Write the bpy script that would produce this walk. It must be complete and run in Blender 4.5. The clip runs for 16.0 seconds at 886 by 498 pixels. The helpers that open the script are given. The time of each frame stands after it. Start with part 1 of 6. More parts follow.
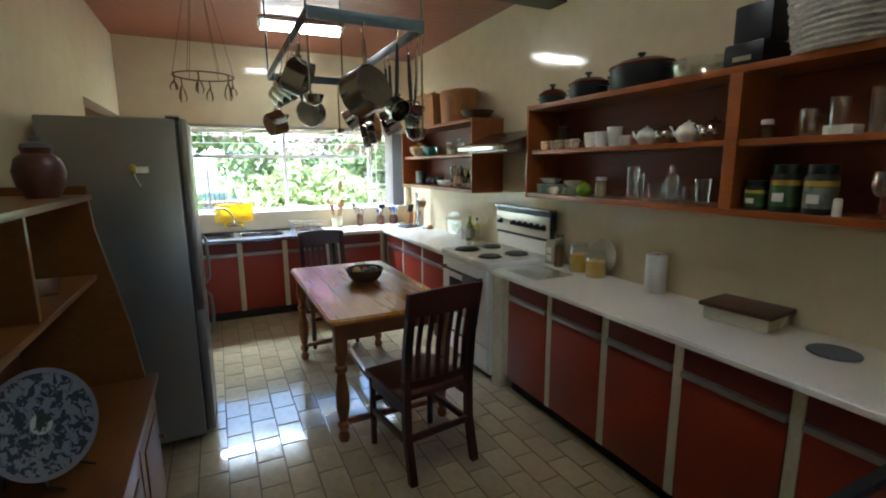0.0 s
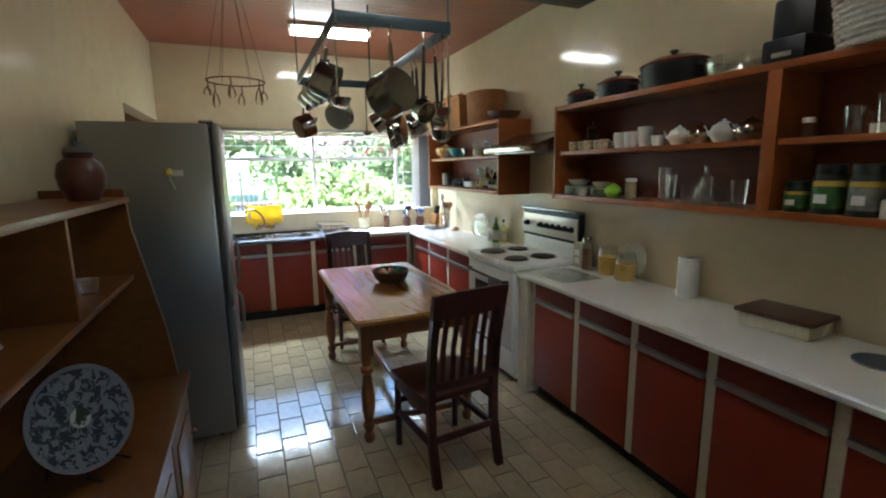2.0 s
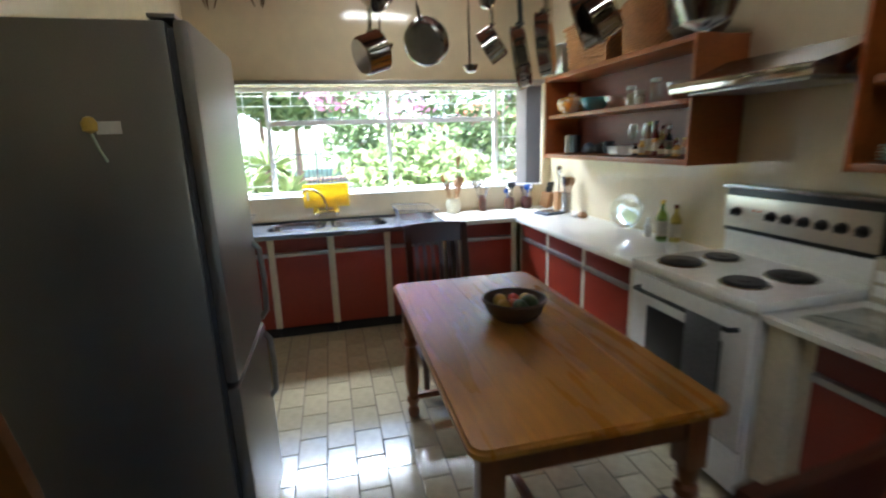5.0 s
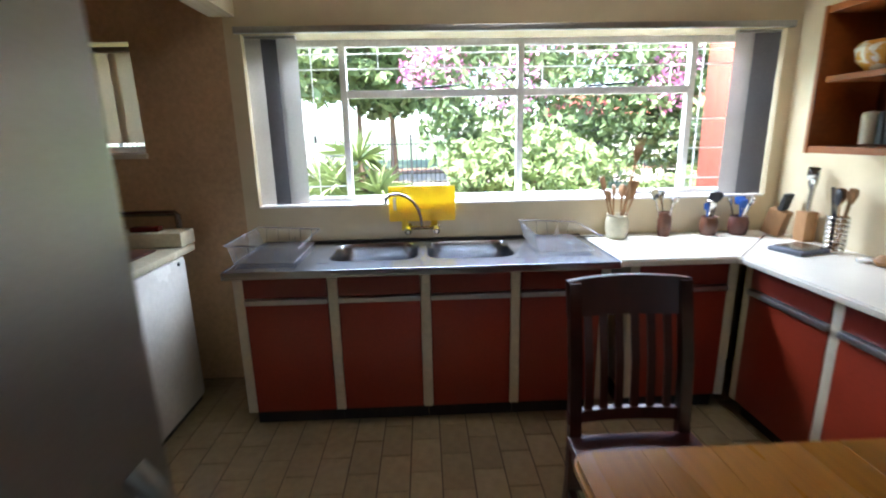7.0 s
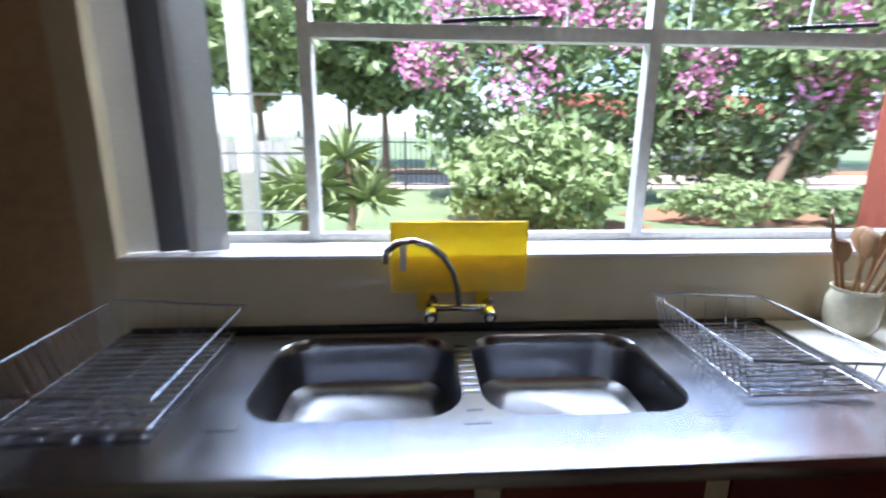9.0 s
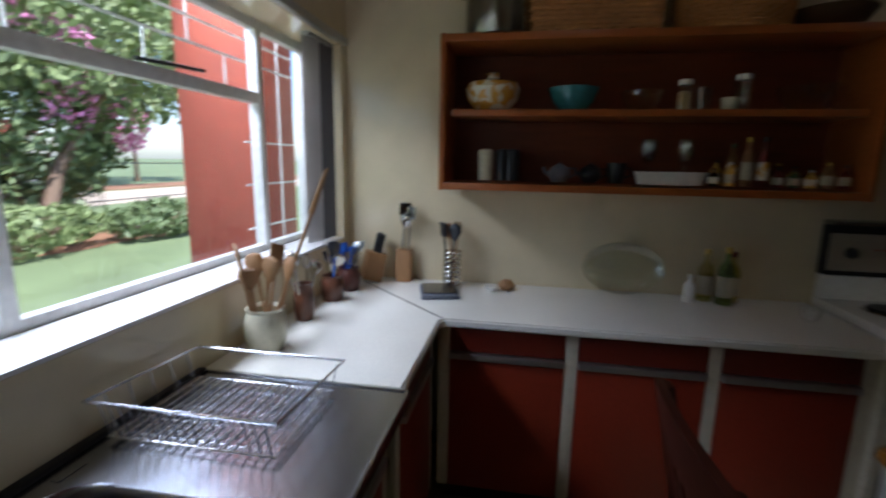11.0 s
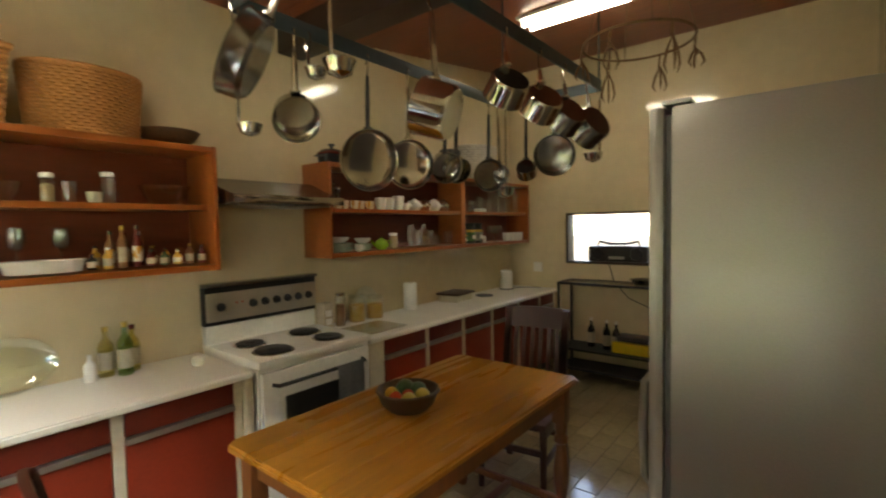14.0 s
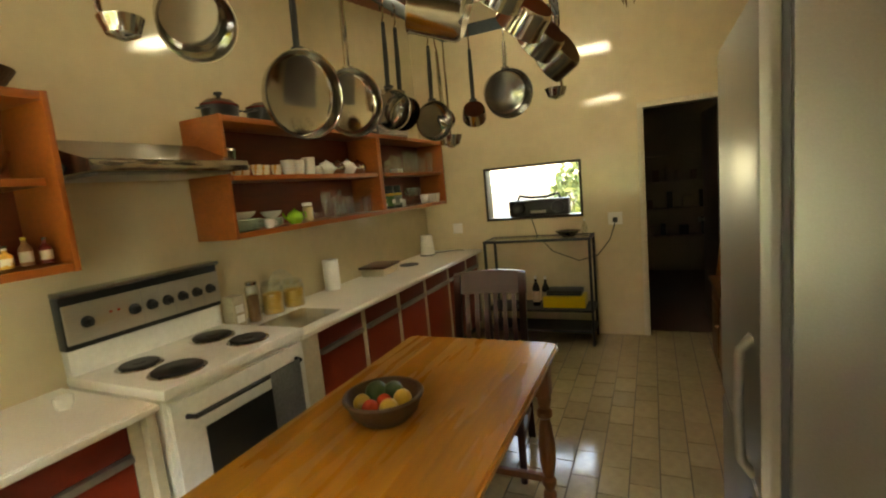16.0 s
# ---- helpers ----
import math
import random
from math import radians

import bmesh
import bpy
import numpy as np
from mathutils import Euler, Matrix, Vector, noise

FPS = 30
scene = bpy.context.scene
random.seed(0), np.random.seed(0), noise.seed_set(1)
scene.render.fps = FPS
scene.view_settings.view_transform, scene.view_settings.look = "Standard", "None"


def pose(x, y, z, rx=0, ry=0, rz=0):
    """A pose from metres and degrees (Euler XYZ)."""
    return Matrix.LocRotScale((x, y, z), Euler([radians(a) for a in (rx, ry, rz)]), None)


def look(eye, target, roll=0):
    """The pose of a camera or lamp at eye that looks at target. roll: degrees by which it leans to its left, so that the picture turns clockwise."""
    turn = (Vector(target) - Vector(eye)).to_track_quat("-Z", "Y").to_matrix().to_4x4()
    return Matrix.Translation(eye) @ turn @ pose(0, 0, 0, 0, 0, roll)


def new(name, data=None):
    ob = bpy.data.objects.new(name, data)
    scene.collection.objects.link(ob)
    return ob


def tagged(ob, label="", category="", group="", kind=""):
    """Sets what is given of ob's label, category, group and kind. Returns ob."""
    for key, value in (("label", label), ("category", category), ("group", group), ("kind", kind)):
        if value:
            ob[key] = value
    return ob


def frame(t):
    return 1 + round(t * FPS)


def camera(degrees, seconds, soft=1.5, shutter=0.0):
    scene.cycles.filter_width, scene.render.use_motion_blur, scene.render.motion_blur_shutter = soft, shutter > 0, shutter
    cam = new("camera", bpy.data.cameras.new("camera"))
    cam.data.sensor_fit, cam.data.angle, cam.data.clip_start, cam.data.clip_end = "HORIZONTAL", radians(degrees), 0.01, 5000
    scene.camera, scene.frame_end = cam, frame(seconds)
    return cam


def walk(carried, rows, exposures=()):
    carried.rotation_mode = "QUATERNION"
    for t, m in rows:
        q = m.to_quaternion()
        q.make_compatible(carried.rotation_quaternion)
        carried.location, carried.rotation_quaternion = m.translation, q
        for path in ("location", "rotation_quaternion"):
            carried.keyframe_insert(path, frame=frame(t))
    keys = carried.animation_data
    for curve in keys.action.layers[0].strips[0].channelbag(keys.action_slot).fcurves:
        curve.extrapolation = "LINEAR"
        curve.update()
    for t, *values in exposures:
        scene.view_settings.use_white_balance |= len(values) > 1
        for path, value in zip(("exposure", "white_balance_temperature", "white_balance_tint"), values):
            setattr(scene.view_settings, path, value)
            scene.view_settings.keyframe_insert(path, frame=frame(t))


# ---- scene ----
cam = camera(87.1, 16.0, soft=2.0, shutter=0.5)
PATH = [
    (0, (1.842, 0.864, 1.655), (2.697, 2.638, 1.304), -0.4),
    (0.5, (1.834, 0.869, 1.654), (2.696, 2.638, 1.301), -0.6),
    (1, (1.827, 0.882, 1.641), (2.606, 2.685, 1.26), -2.8),
    (1.5, (1.844, 0.866, 1.652), (2.619, 2.671, 1.276), -2.0),
    (2, (1.85, 0.87, 1.657), (2.602, 2.691, 1.313), -0.7),
    (2.5, (1.851, 0.903, 1.64), (2.546, 2.753, 1.334), -0.4),
    (3, (1.864, 1.09, 1.601), (2.833, 2.811, 1.286), -0.8),
    (3.5, (1.953, 1.316, 1.576), (3.074, 2.923, 1.175), -2.2),
    (4, (2.034, 1.643, 1.583), (2.917, 3.391, 1.177), -1.1),
    (4.5, (2.046, 2.015, 1.61), (2.822, 3.812, 1.198), 1.4),
    (5, (2.061, 2.404, 1.581), (2.503, 4.302, 1.13), -1.9),
    (5.2, (2.104, 2.56, 1.567), (2.477, 4.466, 1.09), -2.6),
    (7.3, (2.023, 4.253, 1.526), (2.085, 6.196, 1.057), -1.0),
    (7.5, (2.024, 4.424, 1.525), (2.124, 6.373, 1.088), -0.2),
    (8, (1.956, 4.833, 1.574), (1.951, 6.797, 1.198), 0.3),
    (8.5, (1.915, 5.182, 1.541), (1.766, 7.135, 1.132), -0.2),
    (9, (1.877, 5.504, 1.476), (1.997, 7.443, 1.003), 0.4),
    (9.5, (1.865, 5.732, 1.49), (2.469, 7.588, 1.052), -0.2),
    (10, (1.932, 5.903, 1.533), (3.256, 7.315, 1.03), 1.6),
    (10.2, (1.924, 5.933, 1.53), (3.46, 7.113, 1.035), 2.6),
    (12.3, (1.493, 5.868, 1.602), (3.388, 5.265, 1.391), -2.3),
    (12.5, (1.441, 5.867, 1.632), (3.3, 5.154, 1.443), -1.2),
    (13, (1.402, 5.851, 1.637), (3.103, 4.811, 1.471), -1.9),
    (13.5, (1.408, 5.83, 1.619), (2.877, 4.478, 1.507), -0.2),
    (14, (1.377, 5.801, 1.623), (2.618, 4.236, 1.527), -1.1),
    (14.5, (1.414, 5.76, 1.565), (2.528, 4.11, 1.373), -1.7),
    (15, (1.468, 5.662, 1.536), (2.636, 4.077, 1.182), -5.0),
    (15.5, (1.748, 5.67, 1.532), (2.703, 3.935, 1.255), -5.0),
    (16, (1.915, 5.602, 1.593), (2.74, 3.799, 1.333), -5.4),
]
walk(cam, [(t, look(eye, target, roll)) for t, eye, target, roll in PATH],
     exposures=[(0, 3.35, 5400, 6), (4.2, 3.3, 5400, 8), (5.2, 3.1, 5500, 10), (7.3, 2.7, 5650, 12), (9.0, 1.65, 5450, 15), (9.5, 1.08, 5450, 17), (10.0, 0.62, 5450, 17), (12.3, 1.88, 6250, 14), (13.0, 2.58, 6900, 15), (13.5, 3.05, 7100, 11), (14.0, 3.4, 7300, 9), (16.0, 3.85, 8400, 2)])

# ---- light ----
world = bpy.data.worlds.new("sky")
scene.world = world
world.use_nodes = True
wn = world.node_tree.nodes
sky = wn.new("ShaderNodeTexSky")
sky.sky_type, sky.sun_disc, sky.sun_elevation, sky.sun_rotation = "NISHITA", False, radians(58), radians(200)
wn["Background"].inputs["Strength"].default_value = 0.15
world.node_tree.links.new(sky.outputs["Color"], wn["Background"].inputs["Color"])
sun = new("sun", bpy.data.lights.new("sun", "SUN"))
sun.data.energy, sun.data.angle, sun.data.color = 5.0, radians(0.6), (1.0, 0.95, 0.87)
sun.matrix_world = look((0, 0, 10), (2.0, 5.5, 0))


def area(name, eye, target, w, h, power, colour):
    ob = new(name, bpy.data.lights.new(name, "AREA"))
    ob.data.shape, ob.data.size, ob.data.size_y, ob.data.energy, ob.data.color = "RECTANGLE", w, h, power, colour
    ob.matrix_world = look(eye, target)
    return ob


# added lamp outside, above the window head, standing in for light from the sky
area("window_sky_fill", (2.6, 7.75, 2.8), (2.6, 4.6, 0.9), 3.2, 0.7, 85, (0.93, 0.97, 1.0))


# ---- materials ----
def material(name, colour, rough=0.5, metal=0.0, dark=0.75, grain=40.0, broad=3.0, bump=0.05, stretch=(1, 1, 1), coat=0.0, vary=0.0, light=1.12):
    m = bpy.data.materials.new(name)
    m.use_nodes = True
    n, l = m.node_tree.nodes, m.node_tree.links
    b = n["Principled BSDF"]
    co, mp = n.new("ShaderNodeTexCoord"), n.new("ShaderNodeMapping")
    mp.inputs["Scale"].default_value = stretch
    l.new(co.outputs["Object"], mp.inputs["Vector"])
    fine, wide, mix, ramp = n.new("ShaderNodeTexNoise"), n.new("ShaderNodeTexNoise"), n.new("ShaderNodeMix"), n.new("ShaderNodeValToRGB")
    fine.inputs["Scale"].default_value, fine.inputs["Detail"].default_value = grain, 5
    wide.inputs["Scale"].default_value, wide.inputs["Detail"].default_value = broad, 3
    for tex in (fine, wide):
        l.new(mp.outputs["Vector"], tex.inputs["Vector"])
    mix.inputs["Factor"].default_value = 0.5
    l.new(fine.outputs["Fac"], mix.inputs["A"])
    l.new(wide.outputs["Fac"], mix.inputs["B"])
    ramp.color_ramp.elements[0].position, ramp.color_ramp.elements[1].position = 0.3, 0.7
    ramp.color_ramp.elements[0].color = (*(c * dark for c in colour), 1)
    ramp.color_ramp.elements[1].color = (*(min(1, c * light) for c in colour), 1)
    l.new(mix.outputs["Result"], ramp.inputs["Fac"])
    out = ramp.outputs["Color"]
    if vary:
        info, hsv, rng = n.new("ShaderNodeObjectInfo"), n.new("ShaderNodeHueSaturation"), n.new("ShaderNodeMapRange")
        rng.inputs["To Min"].default_value, rng.inputs["To Max"].default_value = 1 - vary, 1 + vary
        l.new(info.outputs["Random"], rng.inputs["Value"])
        l.new(rng.outputs["Result"], hsv.inputs["Value"])
        l.new(out, hsv.inputs["Color"])
        out = hsv.outputs["Color"]
    l.new(out, b.inputs["Base Color"])
    rr = n.new("ShaderNodeMapRange")
    rr.inputs["To Min"].default_value, rr.inputs["To Max"].default_value = rough * 0.8, min(1, rough * 1.25)
    l.new(wide.outputs["Fac"], rr.inputs["Value"])
    l.new(rr.outputs["Result"], b.inputs["Roughness"])
    b.inputs["Metallic"].default_value = metal
    b.inputs["Coat Weight"].default_value = coat
    if bump:
        bp = n.new("ShaderNodeBump")
        bp.inputs["Strength"].default_value, bp.inputs["Distance"].default_value = bump, 0.01
        l.new(fine.outputs["Fac"], bp.inputs["Height"])
        l.new(bp.outputs["Normal"], b.inputs["Normal"])
    return m


def glass_material(name, colour=(0.95, 0.98, 0.96), rough=0.02, gloss=0.55):
    """Thin clear glass: lets light straight through, with a glossy face that strengthens at grazing angles."""
    m = bpy.data.materials.new(name)
    m.use_nodes = True
    n, l = m.node_tree.nodes, m.node_tree.links
    n.remove(n["Principled BSDF"])
    clear, shine, mix, fr = n.new("ShaderNodeBsdfTransparent"), n.new("ShaderNodeBsdfGlossy"), n.new("ShaderNodeMixShader"), n.new("ShaderNodeLayerWeight")
    clear.inputs["Color"].default_value = (*colour, 1)
    shine.inputs["Roughness"].default_value = rough
    fr.inputs["Blend"].default_value = 0.2
    rng = n.new("ShaderNodeMapRange")
    rng.inputs["To Min"].default_value, rng.inputs["To Max"].default_value = gloss * 0.12, gloss
    l.new(fr.outputs["Facing"], rng.inputs["Value"])
    l.new(rng.outputs["Result"], mix.inputs["Fac"])
    l.new(clear.outputs["BSDF"], mix.inputs[1])
    l.new(shine.outputs["BSDF"], mix.inputs[2])
    l.new(mix.outputs["Shader"], n["Material Output"].inputs["Surface"])
    return m


def glow(name, colour, strength):
    m = bpy.data.materials.new(name)
    m.use_nodes = True
    b = m.node_tree.nodes["Principled BSDF"]
    b.inputs["Base Color"].default_value = (*colour, 1)
    b.inputs["Emission Color"].default_value = (*colour, 1)
    b.inputs["Emission Strength"].default_value = strength
    return m


def tiled_wall(name, colour, width, height):
    """Glazed wall tiles: a faint joint grid as fine relief on a glossy cream surface."""
    m = material(name, colour, rough=0.085, dark=0.9, grain=8, broad=1.2, bump=0.0, light=1.05)
    n, l = m.node_tree.nodes, m.node_tree.links
    b = n["Principled BSDF"]
    geo, sep, comb = n.new("ShaderNodeTexCoord"), n.new("ShaderNodeSeparateXYZ"), n.new("ShaderNodeCombineXYZ")
    add, brick, bp = n.new("ShaderNodeMath"), n.new("ShaderNodeTexBrick"), n.new("ShaderNodeBump")
    l.new(geo.outputs["Object"], sep.inputs["Vector"])
    l.new(sep.outputs["X"], add.inputs[0])
    l.new(sep.outputs["Y"], add.inputs[1])
    l.new(add.outputs["Value"], comb.inputs["X"])
    l.new(sep.outputs["Z"], comb.inputs["Y"])
    l.new(comb.outputs["Vector"], brick.inputs["Vector"])
    brick.offset = 0.0
    brick.inputs["Scale"].default_value = 1.0
    brick.inputs["Brick Width"].default_value, brick.inputs["Row Height"].default_value = width, height
    brick.inputs["Mortar Size"].default_value, brick.inputs["Mortar Smooth"].default_value = 0.0016, 0.4
    wob = n.new("ShaderNodeTexNoise")
    wob.inputs["Scale"].default_value = 5.0
    mixh = n.new("ShaderNodeMath")
    mixh.operation = "MULTIPLY_ADD"
    mixh.inputs[1].default_value = -0.35
    l.new(brick.outputs["Fac"], mixh.inputs[0])
    l.new(wob.outputs["Fac"], mixh.inputs[2])
    bp.inputs["Strength"].default_value, bp.inputs["Distance"].default_value = 0.12, 0.02
    l.new(mixh.outputs["Value"], bp.inputs["Height"])
    l.new(bp.outputs["Normal"], b.inputs["Normal"])
    return m


M_WALL = tiled_wall("cream_wall_tile", (0.70, 0.60, 0.39), 0.3, 0.3)
M_PLASTER = material("plaster", (0.60, 0.40, 0.22), 0.6, bump=0.1)
M_TILE = material("floor_tile_glaze", (0.43, 0.36, 0.22), 0.13, dark=0.8, grain=25, broad=5, bump=0.04, vary=0.12, coat=0.3)
M_GROUT = material("grout", (0.16, 0.13, 0.09), 0.8, bump=0.2)
M_CEIL = material("stained_ceiling_board", (0.28, 0.078, 0.032), 0.35, dark=0.65, grain=30, broad=4, stretch=(0.15, 1.5, 1), bump=0.05)
M_BEAM = material("dark_beam", (0.035, 0.018, 0.012), 0.45, stretch=(0.2, 1, 1))
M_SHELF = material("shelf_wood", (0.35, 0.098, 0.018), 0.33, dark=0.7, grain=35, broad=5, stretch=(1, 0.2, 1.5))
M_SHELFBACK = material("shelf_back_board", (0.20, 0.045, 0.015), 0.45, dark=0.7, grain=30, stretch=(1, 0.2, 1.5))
M_TABLE = material("table_pine", (0.45, 0.195, 0.022), 0.27, dark=0.7, grain=28, broad=4, stretch=(2.2, 0.22, 1), bump=0.03, vary=0.16)
M_LEG = material("table_leg_wood", (0.24, 0.085, 0.022), 0.35, dark=0.65, stretch=(1, 1, 0.25))
M_PINE = material("dresser_pine", (0.19, 0.068, 0.012), 0.33, dark=0.6, grain=25, broad=4, stretch=(1, 0.3, 1.5), coat=0.1)
M_CHAIR = material("dark_chair_wood", (0.060, 0.014, 0.008), 0.34, dark=0.6, grain=30, stretch=(1, 1, 0.3))
M_RED = material("red_laminate", (0.26, 0.030, 0.012), 0.36, dark=0.86, grain=60, broad=2, bump=0.02)
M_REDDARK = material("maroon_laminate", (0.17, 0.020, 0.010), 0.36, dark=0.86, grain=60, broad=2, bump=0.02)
M_CREAM = material("cream_paint", (0.66, 0.60, 0.45), 0.45, dark=0.85)
M_WHITE = material("white_enamel", (0.80, 0.79, 0.74), 0.25, dark=0.93, bump=0.0)
M_TOP = material("white_worktop", (0.80, 0.78, 0.70), 0.3, dark=0.93, grain=90, broad=3, bump=0.01, coat=0.3)
M_BLACK = material("black_paint", (0.012, 0.012, 0.013), 0.4, bump=0.02)
M_PLINTH = material("plinth_black", (0.015, 0.013, 0.012), 0.6)
M_IRON = material("hotplate_iron", (0.02, 0.019, 0.018), 0.5, grain=120, bump=0.1)
M_STEEL = material("brushed_steel", (0.32, 0.325, 0.35), 0.24, 1.0, dark=0.85, grain=60, stretch=(0.3, 4, 4), bump=0.015)
M_POLISH = material("polished_steel", (0.52, 0.50, 0.46), 0.10, 1.0, dark=0.85, grain=18, bump=0.01)
M_OLDSTEEL = material("dull_aluminium", (0.33, 0.32, 0.30), 0.22, 1.0, dark=0.75, grain=30, bump=0.03)
M_HANDLE = material("handle_aluminium", (0.42, 0.41, 0.40), 0.35, 0.9, dark=0.85)
M_PANEL = material("pale_brushed_steel", (0.56, 0.52, 0.43), 0.30, 0.7, dark=0.9, grain=60, stretch=(4, 0.3, 4), bump=0.01)
M_FRIDGE = material("fridge_silver", (0.275, 0.27, 0.255), 0.36, 0.8, dark=0.93, grain=200, broad=2, bump=0.015)
M_WIRE = material("bright_wire", (0.62, 0.63, 0.66), 0.25, 0.9, dark=0.92, bump=0.0)
M_SEAL = material("fridge_seal", (0.06, 0.06, 0.065), 0.55)
M_RACK = material("blue_grey_steel", (0.055, 0.075, 0.085), 0.35, 0.4)
M_WICKER = material("wicker", (0.52, 0.23, 0.065), 0.6, dark=0.55, grain=60, broad=8, bump=0.3)
M_WICKERW = material("white_wicker", (0.62, 0.58, 0.50), 0.6, dark=0.6, grain=60, broad=8, bump=0.3)
M_BOWL = material("carved_bowl", (0.10, 0.052, 0.022), 0.5, dark=0.5, grain=60, bump=0.3)
M_GLASS = glass_material("clear_glass", gloss=0.85)
M_PANE = glass_material("window_pane", (0.99, 1, 0.99), 0.0, 0.12)
M_GREENGLASS = glass_material("green_glass", (0.55, 0.72, 0.38))
M_OIL = glass_material("oil_bottle_glass", (0.88, 0.82, 0.42))
M_WINFRAME = material("window_frame_paint", (0.72, 0.71, 0.68), 0.4)
M_SILL = material("white_sill_tile", (0.80, 0.79, 0.76), 0.25, dark=0.93)
M_BLIND = material("grey_blind_cloth", (0.16, 0.16, 0.17), 0.8, grain=150)
M_BLINDW = material("white_blind_cloth", (0.62, 0.60, 0.58), 0.8, grain=150)
M_BLINDW.node_tree.nodes["Principled BSDF"].inputs["Transmission Weight"].default_value = 0.5
M_BLINDB = material("beige_blind_cloth", (0.72, 0.58, 0.44), 0.8, grain=150)
M_BLINDB.node_tree.nodes["Principled BSDF"].inputs["Transmission Weight"].default_value = 0.6
M_YELLOW = material("yellow_plastic", (0.92, 0.68, 0.008), 0.3, dark=0.95, bump=0.0)
M_YELLOW.node_tree.nodes["Principled BSDF"].inputs["Transmission Weight"].default_value = 0.45
M_CHINA = material("white_china", (0.78, 0.76, 0.70), 0.15, dark=0.92, bump=0.0)
M_CHINAGREEN = material("pale_green_china", (0.50, 0.60, 0.48), 0.2, dark=0.9, bump=0.0)
M_LIME = material("lime_china", (0.25, 0.45, 0.04), 0.2, dark=0.9, bump=0.0)
M_TEAL = material("teal_china", (0.06, 0.22, 0.24), 0.2, bump=0.0)
M_POTTERY = material("glazed_brown_pottery", (0.14, 0.055, 0.03), 0.3, dark=0.5, grain=15, broad=7)
M_POTCREAM = material("cream_crock", (0.62, 0.58, 0.42), 0.25, dark=0.8)
M_TERRA = material("dark_clay_jar", (0.10, 0.032, 0.022), 0.4, dark=0.6)
M_SPOON = material("wooden_spoon", (0.36, 0.19, 0.075), 0.6, dark=0.7, stretch=(1, 1, 0.3))
M_CASTBLACK = material("black_cast_iron", (0.012, 0.013, 0.017), 0.35, bump=0.05)
M_CASTRED = material("dark_red_enamel", (0.13, 0.018, 0.012), 0.25, bump=0.0)
M_BROWNLID = material("brown_lid", (0.075, 0.030, 0.020), 0.4)
M_PAPER = material("paper_towel", (0.82, 0.81, 0.78), 0.9, grain=120, bump=0.2)
M_PASTA = material("dry_pasta", (0.74, 0.42, 0.06), 0.6, dark=0.6, grain=90, bump=0.4)
M_OATS = material("dry_oats", (0.60, 0.44, 0.22), 0.8, dark=0.6, grain=140, bump=0.4)
M_CLOTH = material("dish_towel", (0.14, 0.15, 0.18), 0.9, dark=0.6, grain=80, bump=0.2)
M_TOWEL = material("grey_towel_cloth", (0.30, 0.31, 0.32), 0.9, dark=0.6, grain=80, bump=0.2)
M_RED_FRUIT = material("tomato_skin", (0.55, 0.06, 0.02), 0.25, bump=0.0)
M_YEL_FRUIT = material("lemon_skin", (0.60, 0.40, 0.05), 0.35, grain=120)
M_GRN_FRUIT = material("avocado_skin", (0.035, 0.075, 0.02), 0.4, grain=90, bump=0.3)
M_DRIED = material("dried_gourd", (0.17, 0.085, 0.03), 0.7, dark=0.5, bump=0.3)
M_CABLE = material("cable", (0.03, 0.03, 0.03), 0.5)
M_WINE = material("dark_bottle", (0.012, 0.014, 0.010), 0.12, bump=0.0)
M_LABEL = material("paper_label", (0.48, 0.42, 0.30), 0.8)
M_BLUE = material("blue_plastic", (0.03, 0.11, 0.42), 0.35)
M_SPICE = material("spice", (0.28, 0.13, 0.05), 0.8, dark=0.5)
def painted(name, ground, ink, scale, at):
    """Glazed china with blotches of painted foliage on a pale ground."""
    m = material(name, ground, 0.15, dark=0.9, bump=0.0)
    n, l = m.node_tree.nodes, m.node_tree.links
    co, tex, ramp, mix = n.new("ShaderNodeTexCoord"), n.new("ShaderNodeTexNoise"), n.new("ShaderNodeValToRGB"), n.new("ShaderNodeMix")
    mix.data_type = "RGBA"
    tex.inputs["Scale"].default_value, tex.inputs["Detail"].default_value, tex.inputs["Distortion"].default_value = scale, 6, 0.8
    ramp.color_ramp.elements[0].position, ramp.color_ramp.elements[1].position = at, at + 0.05
    l.new(co.outputs["Object"], tex.inputs["Vector"])
    l.new(tex.outputs["Fac"], ramp.inputs["Fac"])
    l.new(ramp.outputs["Color"], mix.inputs["Factor"])
    mix.inputs["A"].default_value, mix.inputs["B"].default_value = (*ground, 1), (*ink, 1)
    l.new(mix.outputs["Result"], n["Principled BSDF"].inputs["Base Color"])
    return m


M_GREENWRAP = material("green_wrapper", (0.05, 0.14, 0.03), 0.35, dark=0.5, light=1.5, grain=30, broad=14, bump=0.0)
M_PALEWRAP = material("grey_green_wrapper", (0.20, 0.22, 0.18), 0.35, dark=0.4, light=1.6, grain=30, broad=14, bump=0.0)
M_TUB = material("dark_green_plastic", (0.014, 0.022, 0.016), 0.35, bump=0.0)
M_PLATE = painted("painted_platter_rim", (0.17, 0.19, 0.20), (0.035, 0.045, 0.055), 38, 0.48)
M_PLATECENTRE = painted("painted_platter_centre", (0.42, 0.45, 0.40), (0.035, 0.06, 0.035), 17, 0.50)
M_YELLOWCHINA = painted("cream_china_with_ochre_flowers", (0.72, 0.66, 0.50), (0.60, 0.30, 0.05), 20, 0.47)
M_PHOTO = material("printed_card", (0.40, 0.38, 0.42), 0.4, dark=0.2, light=1.7, grain=60, broad=20, bump=0.0)
M_TUBE = glow("tube_light", (1.0, 0.95, 0.82), 3.4)
